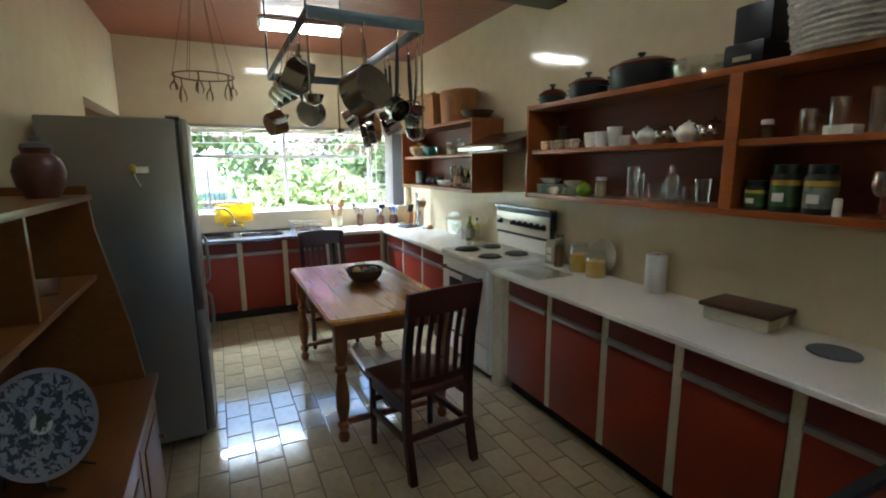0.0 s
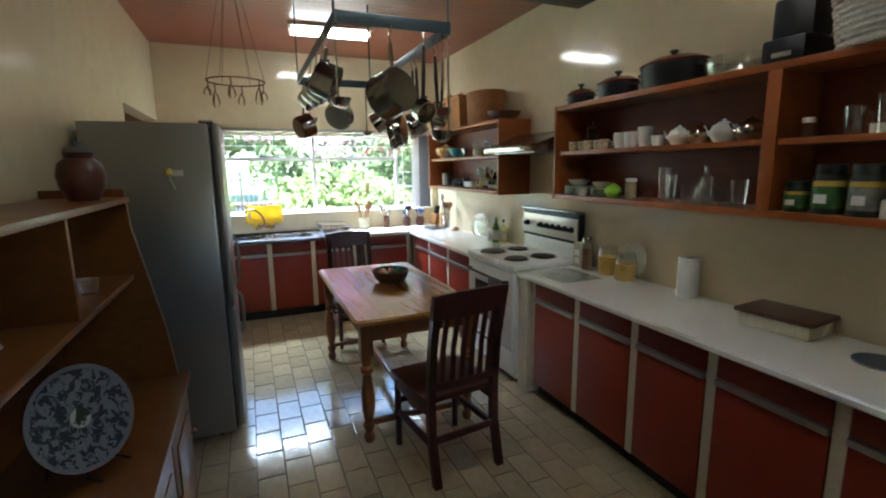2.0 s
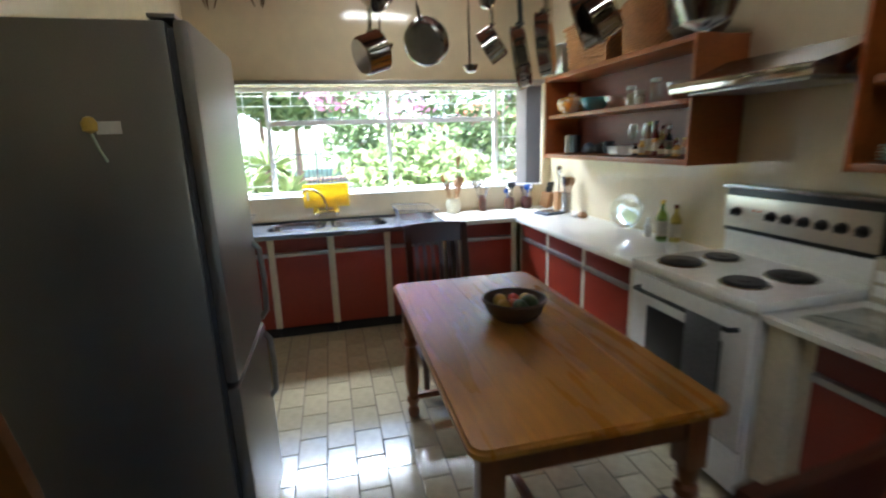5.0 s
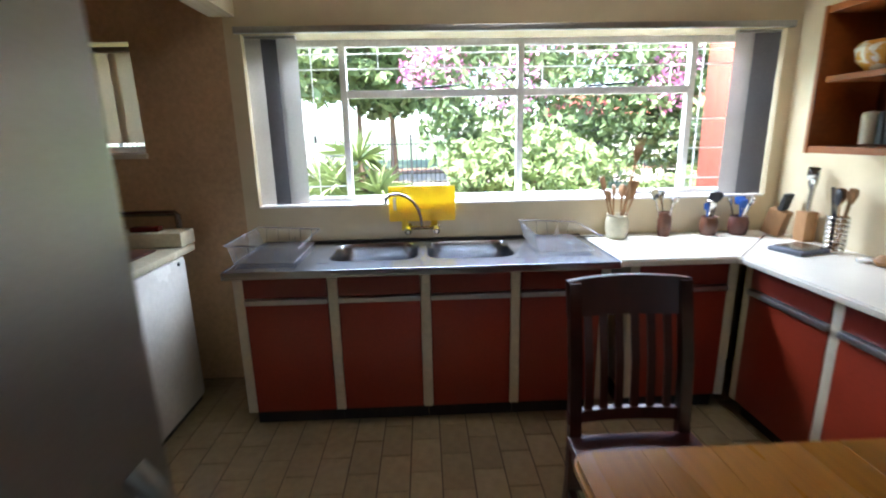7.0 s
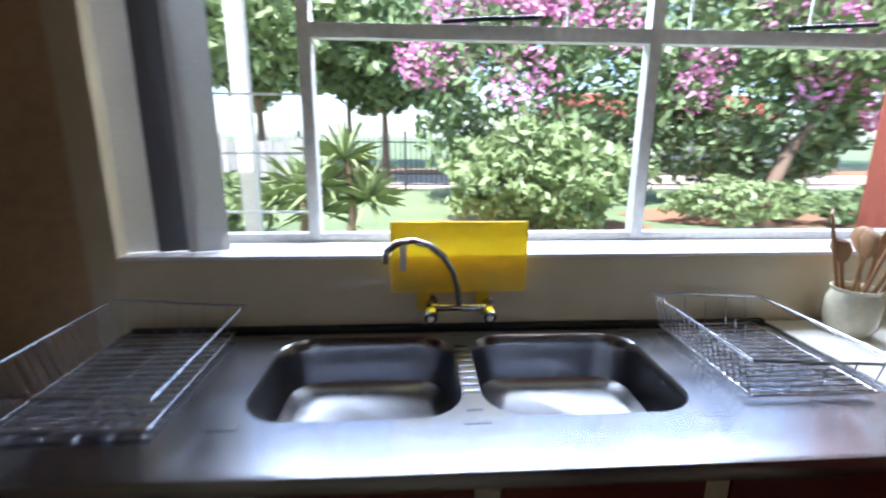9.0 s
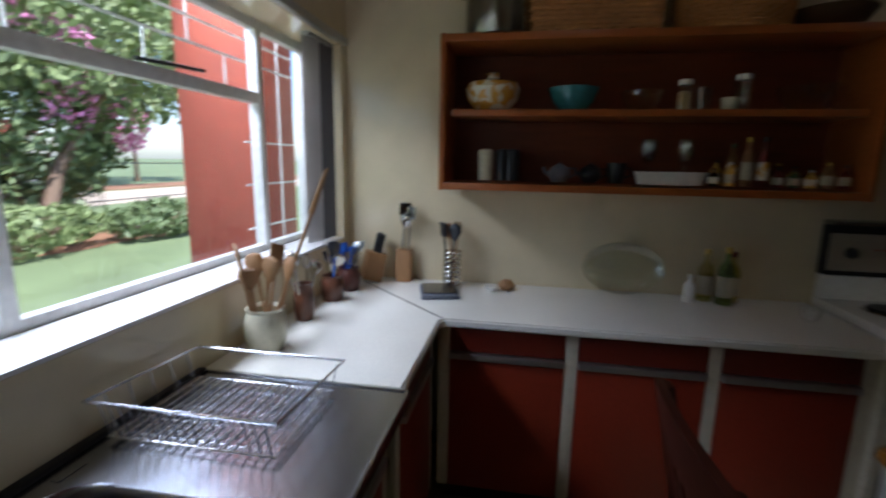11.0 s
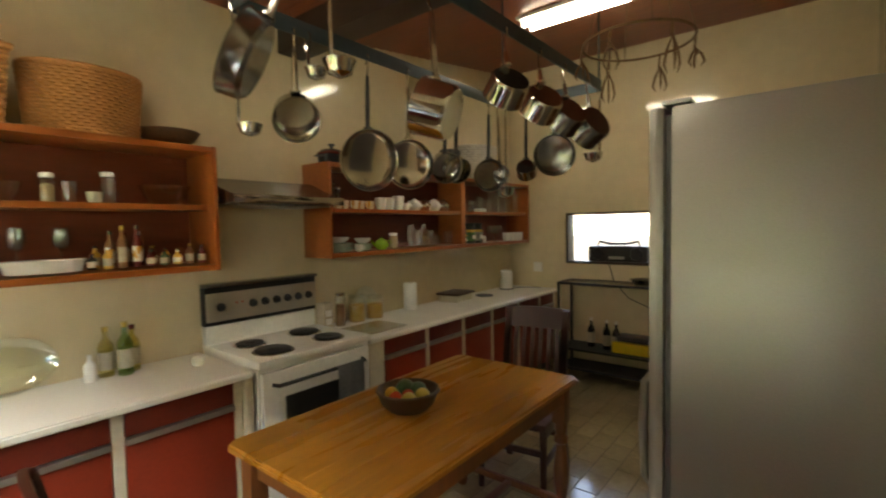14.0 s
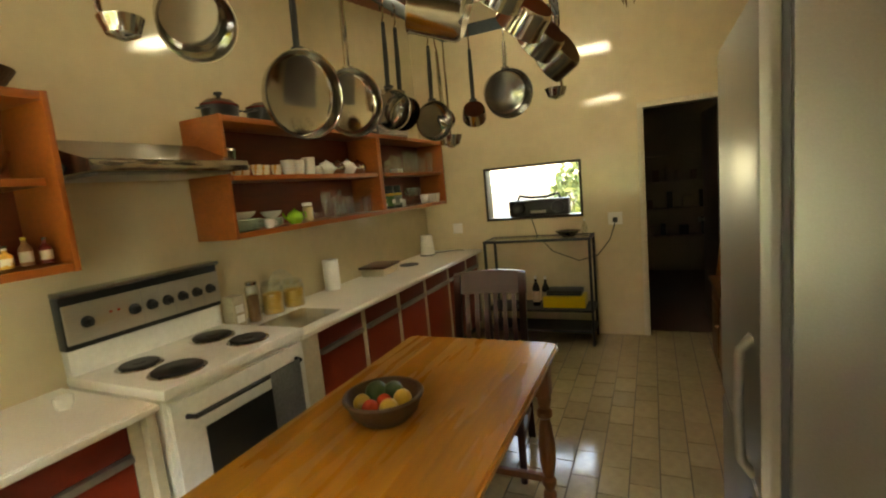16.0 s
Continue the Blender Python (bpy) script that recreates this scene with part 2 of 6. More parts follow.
M_BRICK = material("red_painted_brick", (0.34, 0.075, 0.045), 0.8, grain=20, bump=0.3)
M_GRASS = material("grass", (0.15, 0.19, 0.085), 0.9, dark=0.55, light=1.5, grain=30, broad=0.6, bump=0.5)
M_SOIL = material("red_soil", (0.30, 0.15, 0.08), 0.95, dark=0.7, grain=15, broad=1, bump=0.4)
M_DRIVE = material("pale_driveway", (0.52, 0.42, 0.33), 0.9, grain=15, bump=0.3)
M_LEAF = material("leaf_green", (0.19, 0.24, 0.09), 0.55, dark=0.72, light=1.3, grain=9, broad=2.5, bump=0.0)
M_YUCCA = material("yucca_leaf", (0.27, 0.32, 0.14), 0.5, dark=0.7, light=1.3, grain=9, broad=2.5, bump=0.0)
M_LEAFDARK = material("leaf_dark", (0.14, 0.19, 0.075), 0.55, dark=0.7, light=1.35, grain=9, broad=2, bump=0.0)
M_PINK = material("bougainvillea_flower", (0.78, 0.28, 0.54), 0.6, dark=0.7, grain=9, bump=0.0)
M_BARK = material("bark", (0.20, 0.13, 0.085), 0.9, stretch=(1, 1, 0.3), bump=0.5)
M_FENCE = material("fence_iron", (0.03, 0.03, 0.03), 0.6)
M_OLDWOOD = material("weathered_fence_wood", (0.30, 0.27, 0.25), 0.9, dark=0.7, stretch=(1, 1, 0.2), bump=0.4, vary=0.15)
M_HOUSE = material("pale_house_wall", (0.60, 0.55, 0.48), 0.9)
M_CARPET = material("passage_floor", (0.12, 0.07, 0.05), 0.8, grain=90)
# the unlit pantry's shade is put into this colour
M_PANTRYDIM = material("dimmed_pantry_surface", (0.22, 0.17, 0.13), 0.8)


# ---- helpers ----
def box(bm, x0, x1, y0, y1, z0, z1, bevel=0.0, m=None):
    v = [bm.verts.new((x, y, z)) for z in (z0, z1) for y in (y0, y1) for x in (x0, x1)]
    fs = [bm.faces.new([v[i] for i in q]) for q in ((0, 2, 3, 1), (4, 5, 7, 6), (0, 1, 5, 4), (2, 6, 7, 3), (0, 4, 6, 2), (1, 3, 7, 5))]
    if bevel:
        es = list({e for f in fs for e in f.edges})
        got = bmesh.ops.bevel(bm, geom=es, offset=bevel, segments=2, affect="EDGES", profile=0.6)
        v = list({q for f in got["faces"] for q in f.verts} | {q for q in v if q.is_valid})
    if m:
        for q in v:
            q.co = m @ q.co
    return v


def lathe(bm, prof, seg=20, m=None):
    """Turns a profile of (radius, height) round the z axis."""
    rings = []
    for r, z in prof:
        if r < 1e-5:
            p = Vector((0, 0, z))
            rings.append([bm.verts.new(m @ p if m else p)])
        else:
            ring = []
            for k in range(seg):
                a = 2 * math.pi * k / seg
                p = Vector((r * math.cos(a), r * math.sin(a), z))
                ring.append(bm.verts.new(m @ p if m else p))
            rings.append(ring)
    for a, b in zip(rings, rings[1:]):
        for k in range(seg):
            q = [a[k % len(a)], a[(k + 1) % len(a)], b[(k + 1) % len(b)], b[k % len(b)]]
            q = list(dict.fromkeys(q))
            if len(q) > 2:
                bm.faces.new(q)


def tube(bm, pts, r, seg=8, closed=False):
    """A round rod along points; r is one radius or one for each point."""
    pts = [Vector(p) for p in pts]
    n = len(pts)
    rs = r if isinstance(r, (list, tuple)) else [r] * n
    rings, up = [], None
    for i, p in enumerate(pts):
        a, b = (pts[i - 1], pts[(i + 1) % n]) if closed else (pts[max(i - 1, 0)], pts[min(i + 1, n - 1)])
        d = (b - a).normalized()
        if up is None:
            up = d.orthogonal().normalized()
        up = (up - d * up.dot(d)).normalized()
        s = d.cross(up)
        rings.append([bm.verts.new(p + rs[i] * (math.cos(2 * math.pi * k / seg) * up + math.sin(2 * math.pi * k / seg) * s)) for k in range(seg)])
    for a, b in list(zip(rings, rings[1:])) + ([(rings[-1], rings[0])] if closed else []):
        for k in range(seg):
            bm.faces.new((a[k], a[(k + 1) % seg], b[(k + 1) % seg], b[k]))
    if not closed:
        bm.faces.new(rings[0][::-1])
        bm.faces.new(rings[-1])


def mesh_of(name, bm, mat):
    bmesh.ops.recalc_face_normals(bm, faces=bm.faces)
    me = bpy.data.meshes.new(name)
    bm.to_mesh(me)
    bm.free()
    me.polygons.foreach_set("use_smooth", [True] * len(me.polygons))
    me.set_sharp_from_angle(angle=radians(38))
    me.materials.append(mat)
    return me


def part(name, bm, mat, parent, label="", world_space=False):
    """Links a bmesh as one mesh object under a thing or part."""
    if world_space:
        root = parent
        while root.parent:
            root = root.parent
        bmesh.ops.transform(bm, matrix=root.matrix_basis.inverted(), verts=bm.verts)
    ob = new(name, mesh_of(name, bm, mat))
    ob.parent = parent
    return tagged(ob, label)


def thing(name, label, category, m=None, group=""):
    ob = new(name)
    ob.empty_display_size = 0.1
    ob.matrix_basis = m or Matrix()
    return tagged(ob, label, category, group)


def solid(name, bm, mat, label="", category="", kind="", m=None, group=""):
    ob = new(name, mesh_of(name, bm, mat))
    if m:
        ob.matrix_basis = m
    return tagged(ob, label, category, group, kind)


def bx(*a, **k):
    bm = bmesh.new()
    box(bm, *a, **k)
    return bm


def lt(prof, seg=20, m=None):
    bm = bmesh.new()
    lathe(bm, prof, seg, m)
    return bm


def tb(pts, r, seg=8, closed=False):
    bm = bmesh.new()
    tube(bm, pts, r, seg, closed)
    return bm


def structure(name, bm, mat, label, category):
    return solid(name, bm, mat, label, category, "structure")


# ---- room ----
XW, XE, YS, YN, ZC = 1.0, 4.25, 0.87, 6.86, 3.0   # room faces
bm = bmesh.new()   # east wall
box(bm, XE, XE + 0.22, YS - 0.2, YN + 0.25, -0.3, 3.75)
structure("wall_east", bm, M_WALL, "glossy cream tiled wall behind the worktop", "wall")
bm = bmesh.new()   # north wall with the large and the small window
W0, W1, WZ0, WZ1 = 1.02, 4.17, 1.115, 2.1
S0, S1, SZ0, SZ1 = -0.45, 0.40, 1.46, 2.07
for a in ((0.93, W0, 0, 3.2), (W0, W1, 0, WZ0), (W0, W1, WZ1, 3.2), (W1, XE, 0, 3.2)):
    box(bm, a[0], a[1], YN, YN + 0.25, a[2] or -0.3, a[3])
structure("wall_north", bm, M_WALL, "glossy cream tiled wall with windows over the sink", "wall")
bm = bmesh.new()   # its plastered stretch in the laundry corner
for a in ((-0.9, S0, 0, 3.2), (S0, S1, 0, SZ0), (S0, S1, SZ1, 3.2), (S1, 0.93, 0, 3.2)):
    box(bm, a[0], a[1], YN, YN + 0.25, a[2] or -0.3, a[3])
structure("wall_north_laundry", bm, M_PLASTER, "ochre plastered wall round the small window", "wall")
bm = bmesh.new()   # west wall with a wide opening to the laundry corner
box(bm, XW - 0.14, XW, YS - 0.2, 5.3, -0.06, 3.75)
box(bm, XW - 0.14, XW, 5.3, YN, 2.19, 3.2)
structure("wall_west", bm, M_WALL, "glossy cream tiled wall behind fridge and dresser", "wall")
D0, D1, DZ = 1.30, 1.99, 2.14
H0, H1, HZ0, HZ1 = 2.535, 3.53, 1.19, 1.745
bm = bmesh.new()   # south wall with doorway and hatch
for a in ((XW, D0, 0, 3.75), (D0, D1, DZ, 3.75), (D1, H0, 0, 3.75), (H0, H1, 0, HZ0), (H0, H1, HZ1, 3.75), (H1, XE, 0, 3.75)):
    box(bm, a[0], a[1], YS - 0.16, YS, a[2] or -0.06, a[3])
structure("wall_south", bm, M_WALL, "glossy cream tiled wall with doorway and serving hatch", "wall")
bm = bmesh.new()   # laundry corner
box(bm, -1.0, -0.76, 4.7, YN, -0.3, 3.2)
box(bm, -0.76, XW - 0.14, 4.7, 4.84, -0.3, 3.2)
structure("wall_laundry", bm, M_PLASTER, "ochre plastered wall of the laundry corner", "wall")
structure("ceiling_laundry", bx(-0.9, XW - 0.14, 4.84, YN, 2.6, 2.7), M_CEIL, "stained board ceiling of the laundry corner", "ceiling")
bm = bmesh.new()   # board ceiling, north part flat
y = 3.95
while y < YN:
    box(bm, XW, XE, y + 0.002, min(y + 0.098, YN), ZC, ZC + 0.02)
    y += 0.1
box(bm, XW, XE, 3.95, YN, ZC + 0.02, ZC + 0.05)
structure("ceiling", bm, M_CEIL, "reddish-brown varnished wooden board ceiling", "ceiling")
bm = bmesh.new()   # south part rises
k = 0
while k < 31:
    ya, yb = 3.75 - 0.1 * k, 3.75 - 0.1 * k - 0.098
    za = ZC + 0.03 + 0.013 * k
    box(bm, XW, XE, yb, ya, za, za + 0.02)
    k += 1
structure("ceiling_south", bm, M_CEIL, "rising reddish-brown wooden board ceiling", "ceiling")
structure("beam", bx(XW, XE, 3.75, 3.95, 2.82, 3.14, 0.008), M_BEAM, "dark stained wooden ceiling beam", "beam")
# unseen slab, added to keep sun and sky off the rooms below
structure("roof", bx(-1.2, XE + 0.5, -2.5, YN + 0.45, 3.76, 3.86), M_BEAM, "unseen slab added over the kitchen to block the sun", "roof")
floor = structure("floor", bx(-0.9, XE, YS - 0.16, YN, -0.05, -0.006), M_GROUT, "cream glazed brick-shaped floor tiles with dark joints", "floor")

# doorway trim and pantry beyond
bm = bmesh.new()
for a in ((D0 - 0.03, D0 + 0.02, 0, DZ), (D1 - 0.02, D1 + 0.03, 0, DZ), (D0 - 0.03, D1 + 0.03, DZ, DZ + 0.045)):
    box(bm, a[0], a[1], YS - 0.17, YS + 0.012, a[2], a[3], 0.004)
structure("door_frame", bm, M_CREAM, "cream painted steel door frame", "door frame")
# walls, ceiling, shelves and boxes take dark colours for the pantry's dimness
bm = bmesh.new()
box(bm, 0.6, 0.72, -2.3, YS - 0.16, 0, 2.8)
box(bm, 2.22, 2.34, -2.3, YS - 0.16, 0, 2.8)
box(bm, 0.6, 2.34, -2.42, -2.3, 0, 2.8)
structure("wall_pantry", bm, M_PANTRYDIM, "plastered pantry walls with the dimness put into their colour", "wall")
structure("ceiling_pantry", bx(0.6, 2.34, -2.42, YS - 0.16, 2.8, 2.86), M_PANTRYDIM, "plain pantry ceiling with the dimness put into its colour", "ceiling")
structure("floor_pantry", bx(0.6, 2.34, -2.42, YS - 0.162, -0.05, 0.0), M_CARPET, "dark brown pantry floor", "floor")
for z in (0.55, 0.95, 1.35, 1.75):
    solid("pantry_shelf", bx(0.73, 2.21, -2.3, -1.95, z, z + 0.03, 0.003), M_PANTRYDIM, "plain pantry shelf in the same dimmed colour as the walls", "shelf")
rnd = random.Random(5)
for z in (0.585, 0.985, 1.385):
    x = 0.85
    while x < 2.1:
        w, h = rnd.uniform(0.06, 0.14), rnd.uniform(0.08, 0.24)
        solid("storage_box", bx(x, x + w, -2.25, -2.05, z - 0.004, z + h, 0.006), rnd.choice([M_PLINTH, M_CARPET, M_PANTRYDIM]), "storage box on a pantry shelf, coloured dark for the dim room", "box")
        x += w + rnd.uniform(0.03, 0.2)
d = thing("door", "dark panelled door standing open into the pantry", "door", pose(D0 + 0.03, YS - 0.17, 0, 0, 0, -84))
part("leaf", bx(0, 0.64, 0, 0.04, 0.01, 2.1, 0.004), M_BEAM, d)
part("door_handle", lt([(0, 0), (0.02, 0.002), (0.012, 0.02), (0.025, 0.035), (0.025, 0.055), (0, 0.06)], 12, pose(0.58, 0.04, 1.02, -90)), M_HANDLE, d, "dull metal knob")

# hatch frame
bm = bmesh.new()
for a in ((H0, H0 + 0.025, HZ0, HZ1), (H1 - 0.025, H1, HZ0, HZ1), (H0, H1, HZ1 - 0.025, HZ1), (H0, H1, HZ0, HZ0 + 0.025)):
    box(bm, a[0], a[1], YS - 0.162, YS + 0.012, a[2], a[3], 0.003)
structure("hatch_frame", bm, M_BEAM, "dark wooden frame of the serving hatch", "frame")


# ---- windows ----
def window(name, x0, x1, z0, z1, ys, mullions, transom, label):
    w = tagged(thing(name, label, "window", pose((x0 + x1) / 2, ys, z0)), kind="structure")
    bm = bmesh.new()
    for a in ((x0, x0 + 0.04, z0, z1), (x1 - 0.04, x1, z0, z1), (x0, x1, z0, z0 + 0.04), (x0, x1, z1 - 0.04, z1)):
        box(bm, a[0], a[1], ys - 0.02, ys + 0.02, a[2], a[3], 0.003)
    part("window_frame", bm, M_WINFRAME, w, world_space=True)
    for x in mullions:
        part("mullion", bx(x - 0.02, x + 0.02, ys - 0.024, ys + 0.024, z0 + 0.02, z1 - 0.02, 0.003), M_WINFRAME, w, world_space=True)
    edges = [x0 + 0.02, *mullions, x1 - 0.02]
    for n, (a, b) in enumerate(zip(edges, edges[1:])):
        mid = transom and 0 < n < len(edges) - 2
        if mid:
            part("transom", bx(a + 0.02, b - 0.02, ys - 0.022, ys + 0.022, transom - 0.022, transom + 0.022, 0.003), M_WINFRAME, w, world_space=True)
            part("window_stay", tb([(a + 0.42, ys - 0.03, transom + 0.028), (a + 0.55, ys - 0.045, transom + 0.034), (a + 0.72, ys - 0.03, transom + 0.045)], 0.007), M_BLACK, w, world_space=True)
        for za, zb in (((z0 + 0.03, transom - 0.02), (transom + 0.02, z1 - 0.03)) if mid else ((z0 + 0.03, z1 - 0.03),)):
            pane = part("pane", bx(a + 0.015, b - 0.015, ys - 0.002, ys + 0.002, za, zb), M_PANE, w, world_space=True)
            pane.visible_shadow = False
    return w


win = window("window_1", W0, W1, WZ0, WZ1, 7.07, (1.545, 2.644, 3.735), 1.785, "wide white steel-framed window over the sink")
part("window_sill", bx(W0, W1, YN + 0.002, 7.045, WZ0 - 0.02, WZ0 + 0.012, 0.004), M_SILL, win, "white tiled sill", world_space=True)
small = window("window_2", S0, S1, SZ0, SZ1, YN + 0.2, (), 0, "small white-framed window in the laundry corner")
part("window_sill", bx(S0, S1 + 0.01, YN - 0.02, YN + 0.16, SZ0 - 0.03, SZ0, 0.003), M_CREAM, small, world_space=True)
# burglar bars
bars = thing("burglar_bars", "thin painted steel burglar bars outside the window", "bars", pose(2.6, 7.14, WZ0))
for z, xa, xb in ((1.21, W0, 1.54), (1.41, W0, 1.54), (1.6, W0, 1.54), (1.21, 3.74, W1), (1.41, 3.74, W1), (1.6, 3.74, W1), (1.94, W0, W1), (2.03, W0, W1)):
    part("bar", bx(xa, xb, 7.135, 7.143, z, z + 0.008), M_WINFRAME, bars, world_space=True)
for n in range(15):
    x = W0 + 0.1 + n * 0.21
    za, zb = ((1.95, 2.1) if n % 2 else (1.8, 1.95)) if 1.5 < x < 3.75 else (1.12, 2.1)
    part("bar", bx(x, x + 0.007, 7.145, 7.151, za, zb), M_WINFRAME, bars, world_space=True)


def blind(x0, x1, n, z0, z1, y, mats, label, twist=18):
    b = thing("vertical_blind", label, "blind", pose((x0 + x1) / 2, y, z0))
    part("rail", bx(x0 - 0.01, x1 + 0.01, y - 0.02, y + 0.02, z1, z1 + 0.03, 0.004), M_HANDLE, b, world_space=True)
    for k in range(n):
        x = x0 + (x1 - x0) * (k + 0.5) / n
        w = (x1 - x0) / n * 0.62
        bm = bmesh.new()
        box(bm, -w, w, -0.0015, 0.0015, z0, z1, 0, pose(x, y + 0.006 * (k % 2), 0, 0, 0, twist))
        part("blind_slat", bm, mats[k % len(mats)], b, world_space=True)
    return b


blind(1.03, 1.30, 3, 1.13, 2.085, YN + 0.06, (M_BLINDW, M_BLIND, M_BLINDW), "gathered grey and white vertical blind slats")
blind(3.92, 4.16, 3, 1.13, 2.085, YN + 0.06, (M_BLINDW, M_BLIND, M_BLIND), "gathered grey vertical blind slats", -25)
blind(S0 + 0.02, S1 - 0.02, 7, SZ0 + 0.06, SZ1 - 0.05, YN + 0.05, (M_BLINDB,), "closed beige vertical blind over the small window", 6)
solid("blind_rail", bx(0.99, 4.2, YN - 0.03, YN - 0.002, 2.1, 2.135, 0.004), M_HANDLE, "long grey blind rail above the window", "rail")


# ---- fitted kitchen ----
def base_unit(m, w, depth=0.58, body_top=0.862, height=0.862):
    """A red laminate unit: origin at the front's left foot, width along x, front towards -y."""
    u = thing("cabinet", "red laminate base cabinet with cream posts and grey handle strips", "cabinet", m, "base cabinets")
    part("body", bx(0, w, 0.022, depth, 0.10, body_top), M_CREAM, u)
    part("plinth", bx(0.001, w - 0.001, 0.06, depth - 0.02, 0.0, 0.098), M_PLINTH, u, "black recessed plinth")
    part("post", bx(-0.024, 0.024, 0, 0.02, 0.10, height, 0.003), M_CREAM, u, "cream painted post")
    part("post", bx(w - 0.024, w + 0.024, -0.001, 0.019, 0.10, height, 0.003), M_CREAM, u, "cream painted post")
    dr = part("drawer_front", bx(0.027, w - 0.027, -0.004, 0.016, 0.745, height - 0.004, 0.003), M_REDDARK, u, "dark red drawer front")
    part("handle_strip", bx(0.027, w - 0.027, -0.022, 0.014, 0.712, 0.74, 0.006), M_HANDLE, dr, "grey aluminium grip strip")
    part("door", bx(0.027, w - 0.027, -0.004, 0.016, 0.105, 0.708, 0.003), M_RED, u, "plain red laminate door")
    return u


EAST = lambda y: pose(3.672, y, 0, 0, 0, -90)
for a, b in ((3.60, 3.12), (3.12, 2.65), (2.65, 2.20), (2.20, 1.71), (1.71, 1.25), (1.25, 0.90)):
    base_unit(EAST(a), a - b)
for a, b in ((6.22, 5.69), (5.69, 5.15), (5.15, 4.62)):
    base_unit(EAST(a), a - b)
for a, b in ((1.075, 1.545), (1.545, 2.015), (2.015, 2.48), (2.48, 2.95)):
    base_unit(pose(a, 6.265, 0), b - a, 0.57, 0.72)
base_unit(pose(3.10, 6.265, 0), 0.52, 0.57)
solid("end_panel", bx(3.64, 4.24, 3.63, 3.745, 0.0, 0.86, 0.004), M_CREAM, "cream end panel beside the stove", "panel")
solid("end_panel", bx(3.64, 4.24, 4.555, 4.594, 0.0, 0.86, 0.004), M_CREAM, "cream end panel beside the stove", "panel")


def slab(name, outline, z0, z1, mat, label, category):
    bm = bmesh.new()
    lo = [bm.verts.new((x, y, z0)) for x, y in outline]
    hi = [bm.verts.new((x, y, z1)) for x, y in outline]
    bm.faces.new(hi)
    bm.faces.new(lo[::-1])
    n = len(outline)
    rim = [bm.faces.new((lo[k], lo[(k + 1) % n], hi[(k + 1) % n], hi[k])) for k in range(n)]
    bmesh.ops.recalc_face_normals(bm, faces=bm.faces)
    es = [e for e in bm.edges if abs(e.verts[0].co.z - e.verts[1].co.z) < 1e-4]
    bmesh.ops.bevel(bm, geom=es, offset=0.008, segments=3, affect="EDGES")
    return solid(name, bm, mat, label, category)


slab("worktop", [(3.62, 0.88), (4.248, 0.88), (4.248, 3.75), (3.62, 3.75)], 0.864, 0.90, M_TOP, "white laminate worktop along the tiled wall", "worktop")
slab("worktop", [(3.62, 4.55), (4.248, 4.55), (4.248, 6.858), (3.0, 6.858), (3.0, 6.225), (3.60, 6.225), (3.62, 6.205)], 0.864, 0.90, M_TOP, "white laminate corner worktop with rounded edge", "worktop")

solid("joint_strip", bx(-0.003, 0.003, 0, 0.87, 0, 0.004, m=pose(3.622, 6.222, 0.8985, 0, 0, -44.5)), M_STEEL, "thin metal strip over the worktop's mitred joint", "joint strip")

# sink
sink = thing("sink_unit", "stainless steel double-bowl sink with draining boards", "sink", pose(2.02, 6.5, 0.86))


def bowl_ring(cx, cy, hx, hy, r, z, n=6):
    pts = []
    for qx, qy, a0 in ((1, 1, 0), (-1, 1, 90), (-1, -1, 180), (1, -1, 270)):
        for k in range(n + 1):
            a = radians(a0 + 90 * k / n)
            pts.append(Vector((cx + qx * (hx - r) + r * math.cos(a), cy + qy * (hy - r) + r * math.sin(a), z)))
    return pts


bm = bmesh.new()
SX0, SX1, SY0, SY1, SZ = 1.035, 2.995, 6.215, 6.855, 0.897
BOWLS = ((1.74, 6.58), (2.27, 6.58))
xs, cut = [SX0, 1.485, 2.005, 2.525, SX1], (6.36, 6.80)
for a, b in zip(xs, xs[1:]):
    for ya, yb in ((SY0, cut[0]), (cut[0], cut[1]), (cut[1], SY1)):
        if ya == cut[0] and a in (1.485, 2.005):
            continue
        v = [bm.verts.new(p) for p in ((a, ya, SZ), (b, ya, SZ), (b, yb, SZ), (a, yb, SZ))]
        bm.faces.new(v)
for (cx, cy), (a, b) in zip(BOWLS, ((1.485, 2.005), (2.005, 2.525))):
    inner = bowl_ring(cx, cy, 0.243, 0.207, 0.10, SZ)
    outer = []
    for p in inner:   # matching points on the cell's rim
        dx, dy = p.x - cx, p.y - cy
        s = min((b - cx if dx > 0 else cx - a) / max(abs(dx), 1e-6), 0.22 / max(abs(dy), 1e-6))
        outer.append(Vector((cx + dx * s, cy + dy * s, SZ)))
    depth = [bowl_ring(cx, cy, 0.243 - s, 0.207 - s, 0.10 - s * 0.4, SZ - z) for s, z in ((0.006, 0.006), (0.012, 0.03), (0.025, 0.13), (0.05, 0.15))]
    rows = [outer, inner, *depth]
    vs = [[bm.verts.new(p) for p in row] for row in rows]
    n = len(inner)
    for r0, r1 in zip(vs, vs[1:]):
        for k in range(n):
            bm.faces.new((r0[k], r0[(k + 1) % n], r1[(k + 1) % n], r1[k]))
    bm.faces.new(vs[-1])
    lathe(bm, [(0, SZ - 0.146), (0.03, SZ - 0.146), (0.034, SZ - 0.149)], 16, pose(cx + 0.12, cy - 0.06, 0))
bmesh.ops.remove_doubles(bm, verts=bm.verts, dist=0.0005)
part("sink_top", bm, M_STEEL, sink, world_space=True)
bm = bmesh.new()
box(bm, SX0, SX1, SY0 - 0.012, SY0, SZ - 0.035, SZ + 0.004, 0.003)
